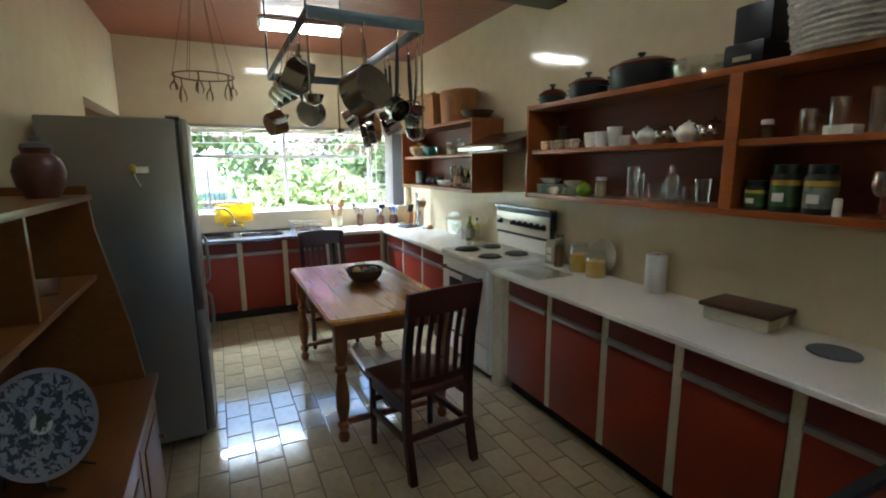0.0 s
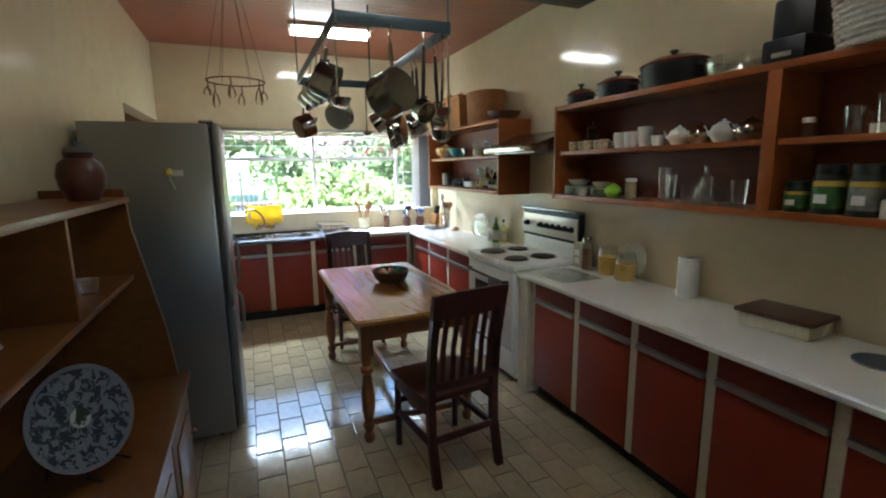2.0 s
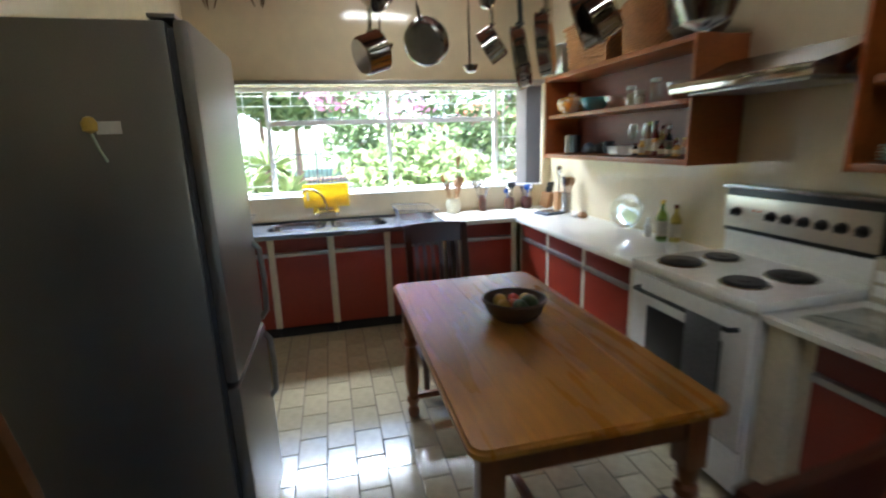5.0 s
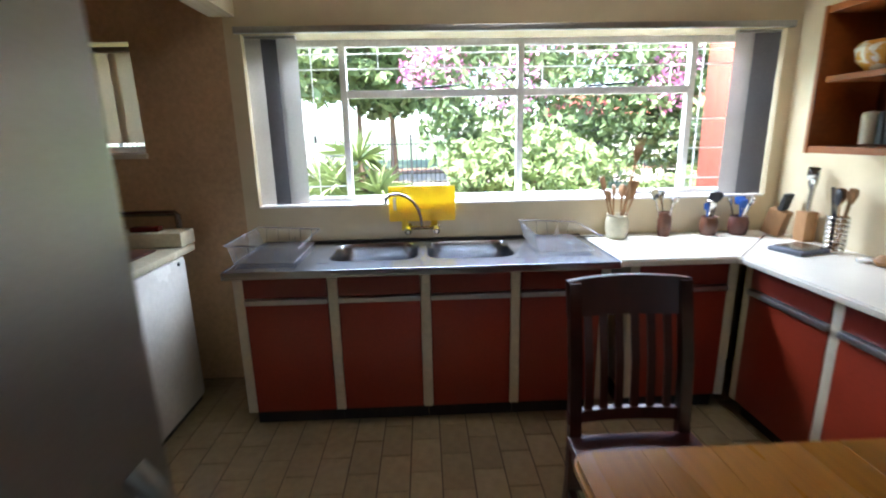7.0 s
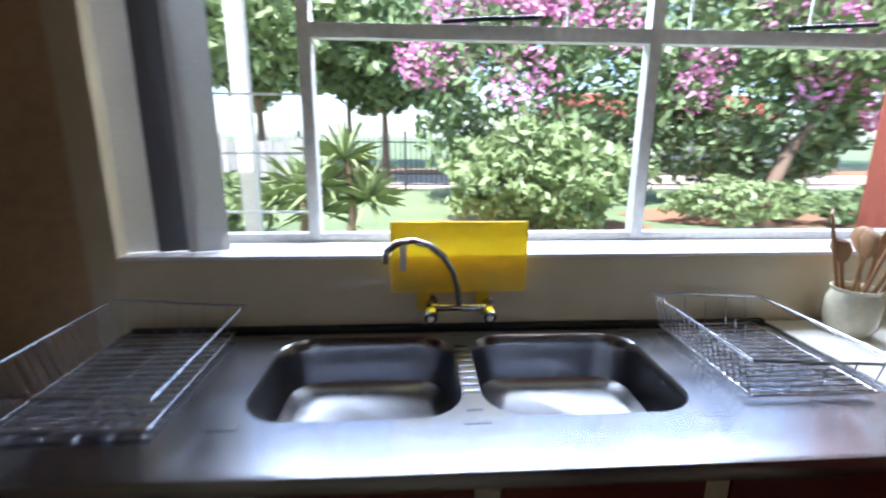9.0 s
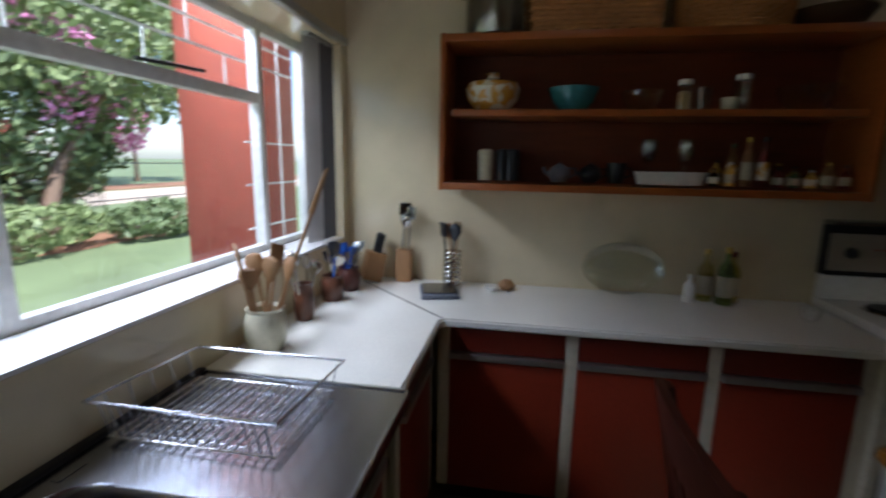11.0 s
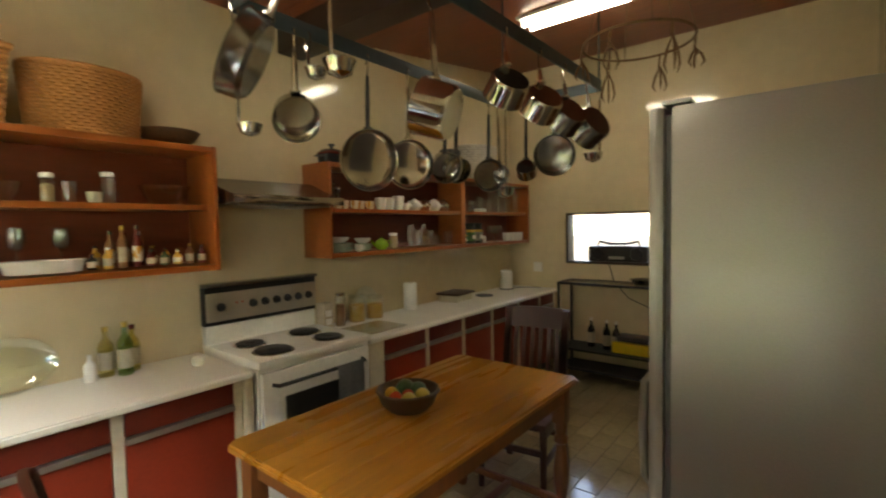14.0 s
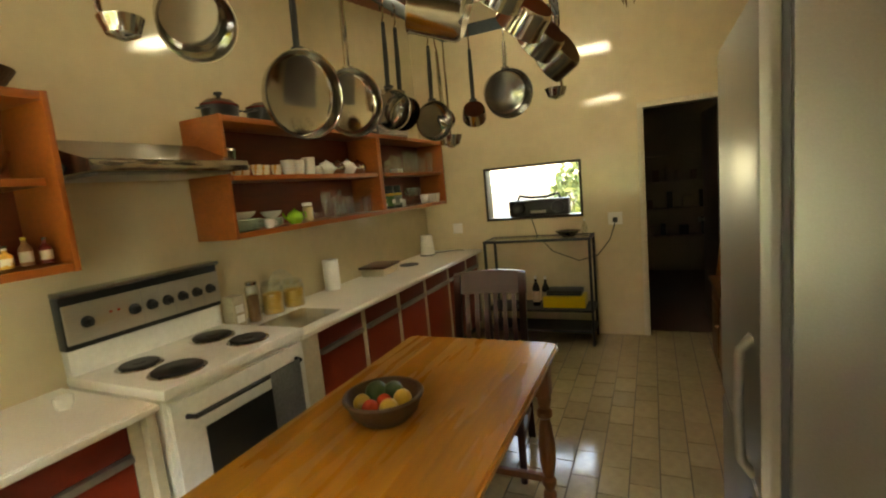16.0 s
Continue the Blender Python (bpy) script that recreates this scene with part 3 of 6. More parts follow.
box(bm, SX0 - 0.01, SX0, SY0 - 0.01, SY1, SZ - 0.035, SZ + 0.004, 0.003)
box(bm, SX1 - 0.004, SX1 + 0.003, SY0 - 0.01, SY1, SZ - 0.035, SZ + 0.004, 0.001)
part("rim", bm, M_STEEL, sink, world_space=True)
part("upstand", bx(SX0, SX1, SY1 - 0.02, SY1 + 0.003, SZ, SZ + 0.012, 0.002), M_PLINTH, sink, "dark sealed joint", world_space=True)
for cx in (1.485, 2.005, 2.525):
    for cy in (6.36, 6.80):
        part("corner_plate", bx(cx - 0.03, cx + 0.03, cy - 0.01, cy + 0.01, SZ - 0.004, SZ + 0.0015), M_STEEL, sink, world_space=True)
part("bridge", bx(1.986, 2.024, 6.40, 6.765, SZ - 0.004, SZ + 0.0018), M_STEEL, sink, world_space=True)
for k in range(9):
    y = 6.47 + 0.03 * k
    part("drain_rib", bx(1.985, 2.025, y, y + 0.012, SZ + 0.001, SZ + 0.005, 0.0015), M_STEEL, sink, world_space=True)

# wall tap
tap = thing("tap", "chrome wall-mounted mixer tap with a swan neck", "tap", pose(2.0, 6.85, 0.97))
part("pipe_body", tb([(1.92, 6.79, 0.985), (2.09, 6.79, 0.985)], 0.012, 12), M_POLISH, tap, world_space=True)
part("spout", tb([(2.005, 6.79, 0.985), (2.0, 6.785, 1.04), (1.985, 6.775, 1.10), (1.955, 6.76, 1.15), (1.915, 6.74, 1.185), (1.87, 6.72, 1.203), (1.83, 6.70, 1.20), (1.803, 6.688, 1.18), (1.797, 6.685, 1.15)], 0.0095, 10), M_POLISH, tap, world_space=True)
for x in (1.92, 2.09):
    part("wall_flange", lt([(0, -0.066), (0.024, -0.064), (0.024, -0.052), (0.014, -0.045), (0.014, 0.0), (0, 0.002)], 16, pose(x, 6.79, 0.985, 90)), M_POLISH, tap, world_space=True)
    head = part("valve_head", lt([(0, -0.004), (0.017, -0.002), (0.024, 0.012), (0.020, 0.034), (0, 0.038)], 10, pose(x, 6.775, 0.982, 110)), M_POLISH, tap, world_space=True)
    part("cap", lt([(0, 0.038), (0.010, 0.038), (0.008, 0.042), (0, 0.043)], 10, pose(x, 6.775, 0.982, 110)), M_CHINA, head, "white cap", world_space=True)

bm = bx(1.805, 2.21, 6.822, 6.842, 1.02, 1.235, 0.008)
board = thing("cutting_board", "bright yellow plastic cutting board standing behind the tap", "cutting board", pose(2.0, 6.83, 0.96))
part("board", bm, M_YELLOW, board, world_space=True)
for x in (1.90, 2.08):
    part("foot", bx(x - 0.02, x + 0.02, 6.825, 6.84, 0.965, 1.03, 0.003), M_YELLOW, board, world_space=True)
part("grip_slot", bx(1.832, 1.852, 6.8185, 6.8235, 1.09, 1.17, 0.002), M_CHINA, board, "white grip slot", world_space=True)


def dish_rack(m, w, d, label):
    r = thing("dish_rack", label, "dish rack", m)
    part("rim_wire", tb([(0, 0, 0.11), (w, 0, 0.09), (w, d, 0.09), (0, d, 0.11)], 0.004, 6, True), M_WIRE, r)
    part("base_wire", tb([(0.03, 0.02, 0.012), (w - 0.03, 0.02, 0.012), (w - 0.03, d - 0.02, 0.012), (0.03, d - 0.02, 0.012)], 0.003, 6, True), M_WIRE, r)
    for k in range(17):
        y = 0.03 + (d - 0.06) * k / 16
        part("wire", tb([(0.03, y, 0.013), (w - 0.03, y, 0.013)], 0.0032, 5), M_WIRE, r)
        part("wire", tb([(0.03, y, 0.013), (0.004, y, 0.108)], 0.0024, 5), M_WIRE, r)
    for k in range(5):
        x = 0.05 + (w - 0.1) * k / 4
        part("wire", tb([(x, 0, 0.1), (x, 0.02, 0.012), (x, d - 0.02, 0.012), (x, d, 0.1)], 0.0018, 5), M_WIRE, r)
    for k in range(9):
        y = 0.05 + (d - 0.1) * k / 8
        part("peg", tb([(w * 0.62, y, 0.013), (w * 0.62, y + 0.006, 0.055)], 0.002, 5), M_WIRE, r)
    return r


dish_rack(pose(1.01, 6.32, 0.9), 0.37, 0.50, "chrome wire dish rack empty on the draining board")
dish_rack(pose(2.60, 6.38, 0.9), 0.36, 0.45, "chrome wire dish rack lying empty on the draining board")

# ---- stove and hood ----
st = thing("stove", "white freestanding electric stove with four black hotplates", "stove", pose(3.9, 4.17, 0))
Y0, Y1 = 3.76, 4.54
part("body", bx(3.63, 4.235, Y0 + 0.005, Y1 - 0.005, 0.05, 0.895, 0.006), M_WHITE, st, world_space=True)
part("base", bx(3.68, 4.2, Y0 + 0.03, Y1 - 0.03, 0.0, 0.05), M_PLINTH, st, world_space=True)
part("hob", bx(3.60, 4.235, Y0, Y1, 0.896, 0.94, 0.012), M_WHITE, st, world_space=True)
for x, y, r in ((3.76, 3.98, 0.085), (3.76, 4.36, 0.10), (4.01, 3.98, 0.095), (4.01, 4.36, 0.08)):
    pl = part("hotplate", lt([(0, 0.957), (r * 0.3, 0.957), (r * 0.34, 0.954), (r * 0.94, 0.955), (r, 0.951), (r, 0.94)], 32, pose(x, y, 0)), M_IRON, st, world_space=True)
    part("ring", lt([(r, 0.946), (r + 0.014, 0.943), (r + 0.016, 0.939)], 32, pose(x, y, 0)), M_POLISH, pl, "bright spill ring", world_space=True)
part("splash_back", bx(4.185, 4.235, Y0 + 0.004, Y1 - 0.004, 0.938, 1.052, 0.006), M_WHITE, st, "white enamel upstand", world_space=True)
bp = part("control_panel", bx(4.178, 4.236, Y0, Y1, 1.053, 1.285, 0.006), M_BLACK, st, "dark control panel", world_space=True)
part("panel_face", bx(4.166, 4.180, Y0 + 0.006, Y1 - 0.006, 1.078, 1.248, 0.003), M_PANEL, bp, "pale brushed steel strip", world_space=True)
part("panel_cap", bx(4.150, 4.236, Y0 - 0.002, Y1 + 0.002, 1.286, 1.306, 0.006), M_STEEL, bp, world_space=True)
for y in (Y1 - 0.19, Y1 - 0.225):
    part("pilot_light", lt([(0, 0.006), (0.005, 0.005), (0.006, 0.0)], 10, pose(4.166, y, 1.18, 0, -90, 0)), M_RED_FRUIT, bp, "small red pilot light", world_space=True)
for k in range(7):
    y = Y1 - 0.09 if k == 6 else Y0 + 0.07 + k * 0.083
    kn = part("knob", lt([(0, 0.034), (0.015, 0.032), (0.018, 0.012), (0.025, 0.009), (0.026, 0.0), (0, 0.0)], 20, pose(4.166, y, 1.163, 0, -90, 0)), M_BLACK, st, "black control knob", world_space=True)
    part("grip", bx(4.122, 4.136, y - 0.004, y + 0.004, 1.147, 1.179, 0.002), M_BLACK, kn, world_space=True)
for k in range(1, 6):
    part("panel_joint", bx(4.1645, 4.1665, Y0 + 0.028 + k * 0.083, Y0 + 0.0295 + k * 0.083, 1.084, 1.242), M_HANDLE, bp, world_space=True)
od = part("oven_door", bx(3.605, 3.63, Y0 + 0.02, Y1 - 0.02, 0.28, 0.87, 0.006), M_WHITE, st, world_space=True)
part("oven_glass", bx(3.600, 3.606, Y0 + 0.15, Y1 - 0.15, 0.42, 0.72, 0.002), M_BLACK, od, "black oven window", world_space=True)
part("oven_handle", tb([(3.605, Y0 + 0.08, 0.80), (3.565, Y0 + 0.09, 0.80), (3.565, Y1 - 0.09, 0.80), (3.605, Y1 - 0.08, 0.80)], 0.011, 10), M_BLACK, od, "black bar handle", world_space=True)
part("warming_drawer", bx(3.61, 3.63, Y0 + 0.02, Y1 - 0.02, 0.07, 0.265, 0.005), M_WHITE, st, world_space=True)
part("drawer_handle", bx(3.595, 3.612, Y0 + 0.2, Y1 - 0.2, 0.235, 0.25, 0.004), M_BLACK, st, world_space=True)
bm = bmesh.new()
n = 14
grid = [[bm.verts.new((3.553 + s * 0.001 + 0.006 * math.sin(k * 1.1 + s) * (r / 8), 3.87 + 0.2 * k / n, 0.815 - 0.045 * r)) for k in range(n + 1)] for r in range(9) for s in (0,)]
for r0, r1 in zip(grid, grid[1:]):
    for k in range(n):
        bm.faces.new((r0[k], r0[k + 1], r1[k + 1], r1[k]))
bmesh.ops.solidify(bm, geom=bm.faces[:], thickness=0.006)
solid("dish_towel", bm, M_TOWEL, "pale grey checked dish towel hanging on the oven handle", "towel")

hd = thing("range_hood", "slim brushed steel range hood over the stove", "range hood", pose(4.0, 4.18, 1.76))
bm = bmesh.new()
prof = [(4.245, 1.77), (3.80, 1.775), (3.775, 1.79), (3.775, 1.815), (3.93, 1.86), (4.10, 1.93), (4.245, 1.945)]
sides = [[bm.verts.new((x, y, z)) for x, z in prof] for y in (3.82, 4.54)]
bm.faces.new(sides[0]); bm.faces.new(sides[1][::-1])
for k in range(len(prof)):
    bm.faces.new((sides[0][k], sides[0][(k + 1) % 7], sides[1][(k + 1) % 7], sides[1][k]))
part("canopy", bm, M_STEEL, hd, world_space=True)
for y in (3.814, 4.541):
    bm = bmesh.new()
    ends = [[bm.verts.new((x, y + q, z)) for x, z in ((4.244, 1.772), (3.96, 1.776), (3.93, 1.80), (4.02, 1.87), (4.10, 1.925), (4.244, 1.94))] for q in (0, 0.005)]
    bm.faces.new(ends[0]); bm.faces.new(ends[1][::-1])
    for k in range(6):
        bm.faces.new((ends[0][k], ends[0][(k + 1) % 6], ends[1][(k + 1) % 6], ends[1][k]))
    part("end_cap", bm, M_CASTBLACK, hd, "black plastic end cap", world_space=True)
part("front_lip", bx(3.765, 3.785, 3.81, 4.55, 1.772, 1.82, 0.006), M_POLISH, hd, world_space=True)
part("filter", bx(3.83, 4.2, 3.87, 4.49, 1.762, 1.772), M_HANDLE, hd, "grey grease filter", world_space=True)


# ---- wall shelves ----
def wall_shelf(y0, y1, z0, z1, mid, dividers, label, f=3.92):
    s = thing("wall_shelf", label, "wall shelf", pose(4.08, (y0 + y1) / 2, z0))
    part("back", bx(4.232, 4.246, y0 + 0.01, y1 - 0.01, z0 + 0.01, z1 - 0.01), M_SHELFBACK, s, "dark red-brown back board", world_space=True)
    part("board", bx(f, 4.232, y0 + 0.022, y1 - 0.022, z1 - 0.032, z1, 0.003), M_SHELF, s, "top board", world_space=True)
    part("board", bx(f, 4.232, y0 + 0.022, y1 - 0.022, z0, z0 + 0.032, 0.003), M_SHELF, s, "bottom board", world_space=True)
    for y in (y0, y1 - 0.022):
        part("side", bx(f - 0.005, 4.245, y, y + 0.022, z0 - 0.002, z1 + 0.002, 0.003), M_SHELF, s, world_space=True)
    cuts = [y0 + 0.022, *dividers, y1 - 0.022]
    for y in dividers:
        part("divider", bx(f - 0.003, 4.231, y - 0.03, y + 0.03, z0 + 0.033, z1 - 0.033, 0.003), M_SHELF, s, world_space=True)
    for a, b in zip(cuts, cuts[1:]):
        part("board", bx(f + 0.01, 4.231, a + 0.031, b - 0.031, mid, mid + 0.028, 0.003), M_SHELF, s, "middle board", world_space=True)
    return s


wall_shelf(0.95, 3.79, 1.42, 2.08, 1.735, (2.24,), "long open wooden wall shelf full of crockery", 3.95)
wall_shelf(4.56, 6.30, 1.41, 2.075, 1.735, (), "open wooden wall shelf with spices and bowls")

# ---- fridge ----
fr = thing("fridge", "tall silver two-door fridge freezer", "fridge", pose(1.35, 4.27, 0))
FY0, FY1 = 3.88, 4.49
part("body", bx(1.05, 1.665, FY0, FY1, 0.03, 1.92, 0.012), M_FRIDGE, fr, world_space=True)
part("seal", bx(1.663, 1.680, FY0 + 0.015, FY1 - 0.015, 0.05, 1.90), M_SEAL, fr, "dark rubber door seal", world_space=True)
for z0, z1, hz in ((0.06, 0.83, (0.5, 0.8)), (0.845, 1.925, (0.87, 1.2))):
    dd = part("door", bx(1.679, 1.722, FY0 + 0.003, FY1 - 0.003, z0, z1, 0.018), M_FRIDGE, fr, world_space=True)
    part("handle", tb([(1.720, FY1 - 0.07, hz[0]), (1.746, FY1 - 0.07, hz[0] + 0.03), (1.752, FY1 - 0.07, (hz[0] + hz[1]) / 2), (1.746, FY1 - 0.07, hz[1] - 0.03), (1.720, FY1 - 0.07, hz[1])], [0.014, 0.011, 0.012, 0.011, 0.014], 10), M_FRIDGE, dd, "curved grey grip", world_space=True)
for y in (FY0 + 0.06, FY1 - 0.06):
    for x in (1.08, 1.58):
        part("foot", lt([(0, 0), (0.02, 0), (0.02, 0.035), (0, 0.035)], 10, pose(x, y, 0)), M_BLACK, fr, world_space=True)
part("top_cap", bx(1.62, 1.69, FY0 + 0.01, FY1 - 0.01, 1.926, 1.938, 0.004), M_FRIDGE, fr, world_space=True)
mg = thing("fridge_magnet", "small yellow figure magnet with a white card on the fridge side", "magnet", pose(1.46, FY0 - 0.001, 1.64))
part("card", bx(-0.0, 0.06, -0.004, 0.0, -0.012, 0.022), M_CHINA, mg, "white card")
part("charm", lt([(0, -0.02), (0.018, -0.012), (0.02, 0.008), (0.012, 0.022), (0, 0.026)], 10, pose(-0.012, -0.008, 0.01)), M_YEL_FRUIT, mg)
part("cord", tb([(-0.012, -0.006, -0.01), (0.0, -0.007, -0.05), (0.015, -0.007, -0.085)], 0.004), M_CHINAGREEN, mg)

# ---- dresser ----
dr = thing("dresser", "honey-coloured pine dresser with open shelves", "dresser", pose(1.25, 2.3, 0))
DY0, DY1 = 1.25, 3.40
part("base_body", bx(1.01, 1.47, DY0, DY1, 0.0, 0.63, 0.006), M_PINE, dr, world_space=True)
part("top_board", bx(1.005, 1.51, DY0 - 0.02, DY1 + 0.02, 0.63, 0.665, 0.006), M_PINE, dr, world_space=True)
part("hutch_back", bx(1.005, 1.02, DY0 + 0.02, DY1 - 0.02, 0.667, 1.52), M_PINE, dr, world_space=True)
for y in (DY0, DY1 - 0.03):
    bm = bmesh.new()
    sil = [(1.0215, 0.666), (1.46, 0.666), (1.43, 0.92), (1.34, 1.40), (1.33, 1.58), (1.0215, 1.58)]
    a = [bm.verts.new((x, y, z)) for x, z in sil]
    b = [bm.verts.new((x, y + 0.03, z)) for x, z in sil]
    bm.faces.new(a); bm.faces.new(b[::-1])
    for k in range(6):
        bm.faces.new((a[k], a[(k + 1) % 6], b[(k + 1) % 6], b[k]))
    part("side", bm, M_PINE, dr, world_space=True)
part("shelf_board", bx(1.0215, 1.35, DY0 + 0.031, DY1 - 0.031, 1.52, 1.545, 0.004), M_PINE, dr, "top shelf", world_space=True)
part("shelf_board", bx(1.0215, 1.33, DY0 + 0.031, DY1 - 0.031, 1.165, 1.19, 0.004), M_PINE, dr, "middle shelf", world_space=True)
for y in (2.62, 1.95):
    part("divider", bx(1.022, 1.325, y, y + 0.025, 1.191, 1.519, 0.003), M_PINE, dr, world_space=True)
for k in range(4):
    ya = DY0 + 0.03 + k * 0.525
    dd = part("door", bx(1.471, 1.492, ya, ya + 0.51, 0.05, 0.59, 0.006), M_PINE, dr, world_space=True)
    part("door_panel", bx(1.4915, 1.499, ya + 0.08, ya + 0.43, 0.12, 0.52, 0.004), M_PINE, dd, world_space=True)
    part("knob", lt([(0, 0.03), (0.012, 0.028), (0.014, 0.018), (0.007, 0.01), (0.008, 0), (0, 0)], 12, pose(1.492, ya + 0.46, 0.38, 0, 90, 0)), M_LEG, dd, world_space=True)

# ---- table ----
TX0, TX1, TY0, TY1, TZ = 2.35, 3.165, 3.40, 4.95, 0.798
tbl = thing("dining_table", "honey-coloured pine kitchen table with turned legs", "table", pose(2.745, 4.18, 0))
bm = bmesh.new()
outline = bowl_ring(2.7575, 4.175, 0.4075, 0.775, 0.05, 0, 5)
lo = [bm.verts.new((p.x, p.y, TZ - 0.035)) for p in outline]
hi = [bm.verts.new((p.x, p.y, TZ)) for p in outline]
bm.faces.new(hi); bm.faces.new(lo[::-1])
for k in range(len(lo)):
    bm.faces.new((lo[k], lo[(k + 1) % len(lo)], hi[(k + 1) % len(lo)], hi[k]))
bmesh.ops.recalc_face_normals(bm, faces=bm.faces)
bmesh.ops.bevel(bm, geom=[e for e in bm.edges if abs(e.verts[0].co.z - e.verts[1].co.z) < 1e-5], offset=0.01, segments=3, affect="EDGES")
cuts = [TX0 - 0.01, TX0 + 0.17, TX0 + 0.335, TX0 + 0.49, TX0 + 0.65, TX1 + 0.01]
for x0, x1 in zip(cuts, cuts[1:]):   # glued boards along the length
    pk = bm.copy()
    for x, nx in ((x0 + 0.0004, -1), (x1 - 0.0004, 1)):
        cut = bmesh.ops.bisect_plane(pk, geom=pk.verts[:] + pk.edges[:] + pk.faces[:], plane_co=(x, 0, 0), plane_no=(nx, 0, 0), clear_outer=True)
        rim = [e for e in cut["geom_cut"] if isinstance(e, bmesh.types.BMEdge)]
        if rim:
            bmesh.ops.holes_fill(pk, edges=rim)
    part("plank", pk, M_TABLE, tbl, "golden tabletop board", world_space=True)
bm.free()
LEGP = [(0, 0), (0.026, 0), (0.034, 0.02), (0.032, 0.05), (0.022, 0.065), (0.036, 0.10), (0.036, 0.12), (0.024, 0.135), (0.030, 0.16), (0.04, 0.22), (0.042, 0.30), (0.03, 0.40), (0.024, 0.44), (0.038, 0.455), (0.038, 0.48), (0.026, 0.495), (0.034, 0.53), (0.036, 0.56), (0, 0.56)]
for x in (TX0 + 0.075, TX1 - 0.075):
    for y in (TY0 + 0.085, TY1 - 0.085):
        bm = lt(LEGP, 20, pose(x, y, 0))
        box(bm, x - 0.036, x + 0.036, y - 0.036, y + 0.036, 0.56, TZ - 0.036, 0.003)
        part("leg", bm, M_LEG, tbl, world_space=True)
for y in (TY0 + 0.07, TY1 - 0.095):
    part("apron", bx(TX0 + 0.112, TX1 - 0.112, y, y + 0.022, TZ - 0.14, TZ - 0.036), M_LEG, tbl, world_space=True)
    part("stretcher", bx(TX0 + 0.1, TX1 - 0.1, y, y + 0.03, 0.105, 0.14, 0.004), M_LEG, tbl, world_space=True)
for x in (TX0 + 0.06, TX1 - 0.082):
    part("apron", bx(x, x + 0.022, TY0 + 0.122, TY1 - 0.122, TZ - 0.14, TZ - 0.036), M_LEG, tbl, world_space=True)
part("stretcher", bx(2.73, 2.765, TY0 + 0.1, TY1 - 0.098, 0.107, 0.138, 0.004), M_LEG, tbl, world_space=True)


# ---- chairs ----
def chair(m, label):
    """Origin on the floor under the seat; the back is at -y."""
    c = thing("dining_chair", label, "chair", m, "chairs at the table")
    bm = bx(-0.23, 0.23, -0.20, 0.25, 0.44, 0.475, 0.012)
    part("seat", bm, M_CHAIR, c)
    for x in (-0.20, 0.20):
        part("leg", tb([(x, 0.21, 0), (x, 0.21, 0.44)], [0.019, 0.022], 8), M_CHAIR, c)
        bm = bmesh.new()
        pts = [(-0.26, 0.0), (-0.205, 0.25), (-0.20, 0.46), (-0.225, 0.75), (-0.285, 1.045)]
        for (ya, za), (yb, zb) in zip(pts, pts[1:]):
            v = [bm.verts.new((x + sx * 0.021, y + sy * 0.018, z)) for y, z in ((ya, za), (yb, zb)) for sx, sy in ((-1, -1), (1, -1), (1, 1), (-1, 1))]
            for k in range(4):
                bm.faces.new((v[k], v[(k + 1) % 4], v[4 + (k + 1) % 4], v[4 + k]))
            bm.faces.new(v[:4][::-1]); bm.faces.new(v[4:])
        bmesh.ops.remove_doubles(bm, verts=bm.verts, dist=0.0005)
        part("back_post", bm, M_CHAIR, c)
        part("side_stretcher", bx(x - 0.012, x + 0.012, -0.2, 0.2, 0.2, 0.235, 0.003), M_CHAIR, c)
        part("seat_rail", bx(x - 0.012, x + 0.012, -0.19, 0.2, 0.37, 0.44, 0.003), M_CHAIR, c)
    part("front_stretcher", bx(-0.19, 0.19, 0.2, 0.222, 0.27, 0.305, 0.003), M_CHAIR, c)
    part("back_stretcher", bx(-0.19, 0.19, -0.225, -0.203, 0.22, 0.255, 0.003), M_CHAIR, c)
    for z0, z1, yb, h in ((0.92, 1.05, -0.262, 0.0), (0.52, 0.565, -0.205, 0.0)):
        bm = bmesh.new()
        n = 8
        rows = []
        for k in range(n + 1):
            u = -1 + 2 * k / n
            x, bow = 0.225 * u, -0.022 * (1 - u * u)
            up = 0.012 * (1 - u * u) if z1 > 0.9 else 0
            lean = -0.028 if z1 > 0.9 else -0.005
            rows.append([bm.verts.new((x, yb + bow + q + (lean if zz == z1 else 0), zz + (up if zz == z1 else 0))) for q, zz in ((-0.011, z0), (0.011, z0), (0.011, z1), (-0.011, z1))])
        for a, b in zip(rows, rows[1:]):
            for k in range(4):
                bm.faces.new((a[k], a[(k + 1) % 4], b[(k + 1) % 4], b[k]))
        bm.faces.new(rows[0]); bm.faces.new(rows[-1][::-1])
        part("top_rail" if z1 > 0.9 else "lower_rail", bm, M_CHAIR, c)
    for k in range(6):
        x = -0.145 + 0.058 * k
        bm = bmesh.new()
        u = x / 0.225
        bow = -0.022 * (1 - u * u)
        pts = [(-0.208 + bow, 0.55), (-0.228 + bow, 0.75), (-0.272 + bow, 0.94)]
        for (ya, za), (yb, zb) in zip(pts, pts[1:]):
            v = [bm.verts.new((x + sx * 0.014, y + sy * 0.005, z)) for y, z in ((ya, za), (yb, zb)) for sx, sy in ((-1, -1), (1, -1), (1, 1), (-1, 1))]
            for q in range(4):
                bm.faces.new((v[q], v[(q + 1) % 4], v[4 + (q + 1) % 4], v[4 + q]))
        part("slat", bm, M_CHAIR, c)
    return c


chair(pose(2.81, 3.20, 0, 0, 0, 8), "dark-stained wooden slat-back chair pulled up to the table")
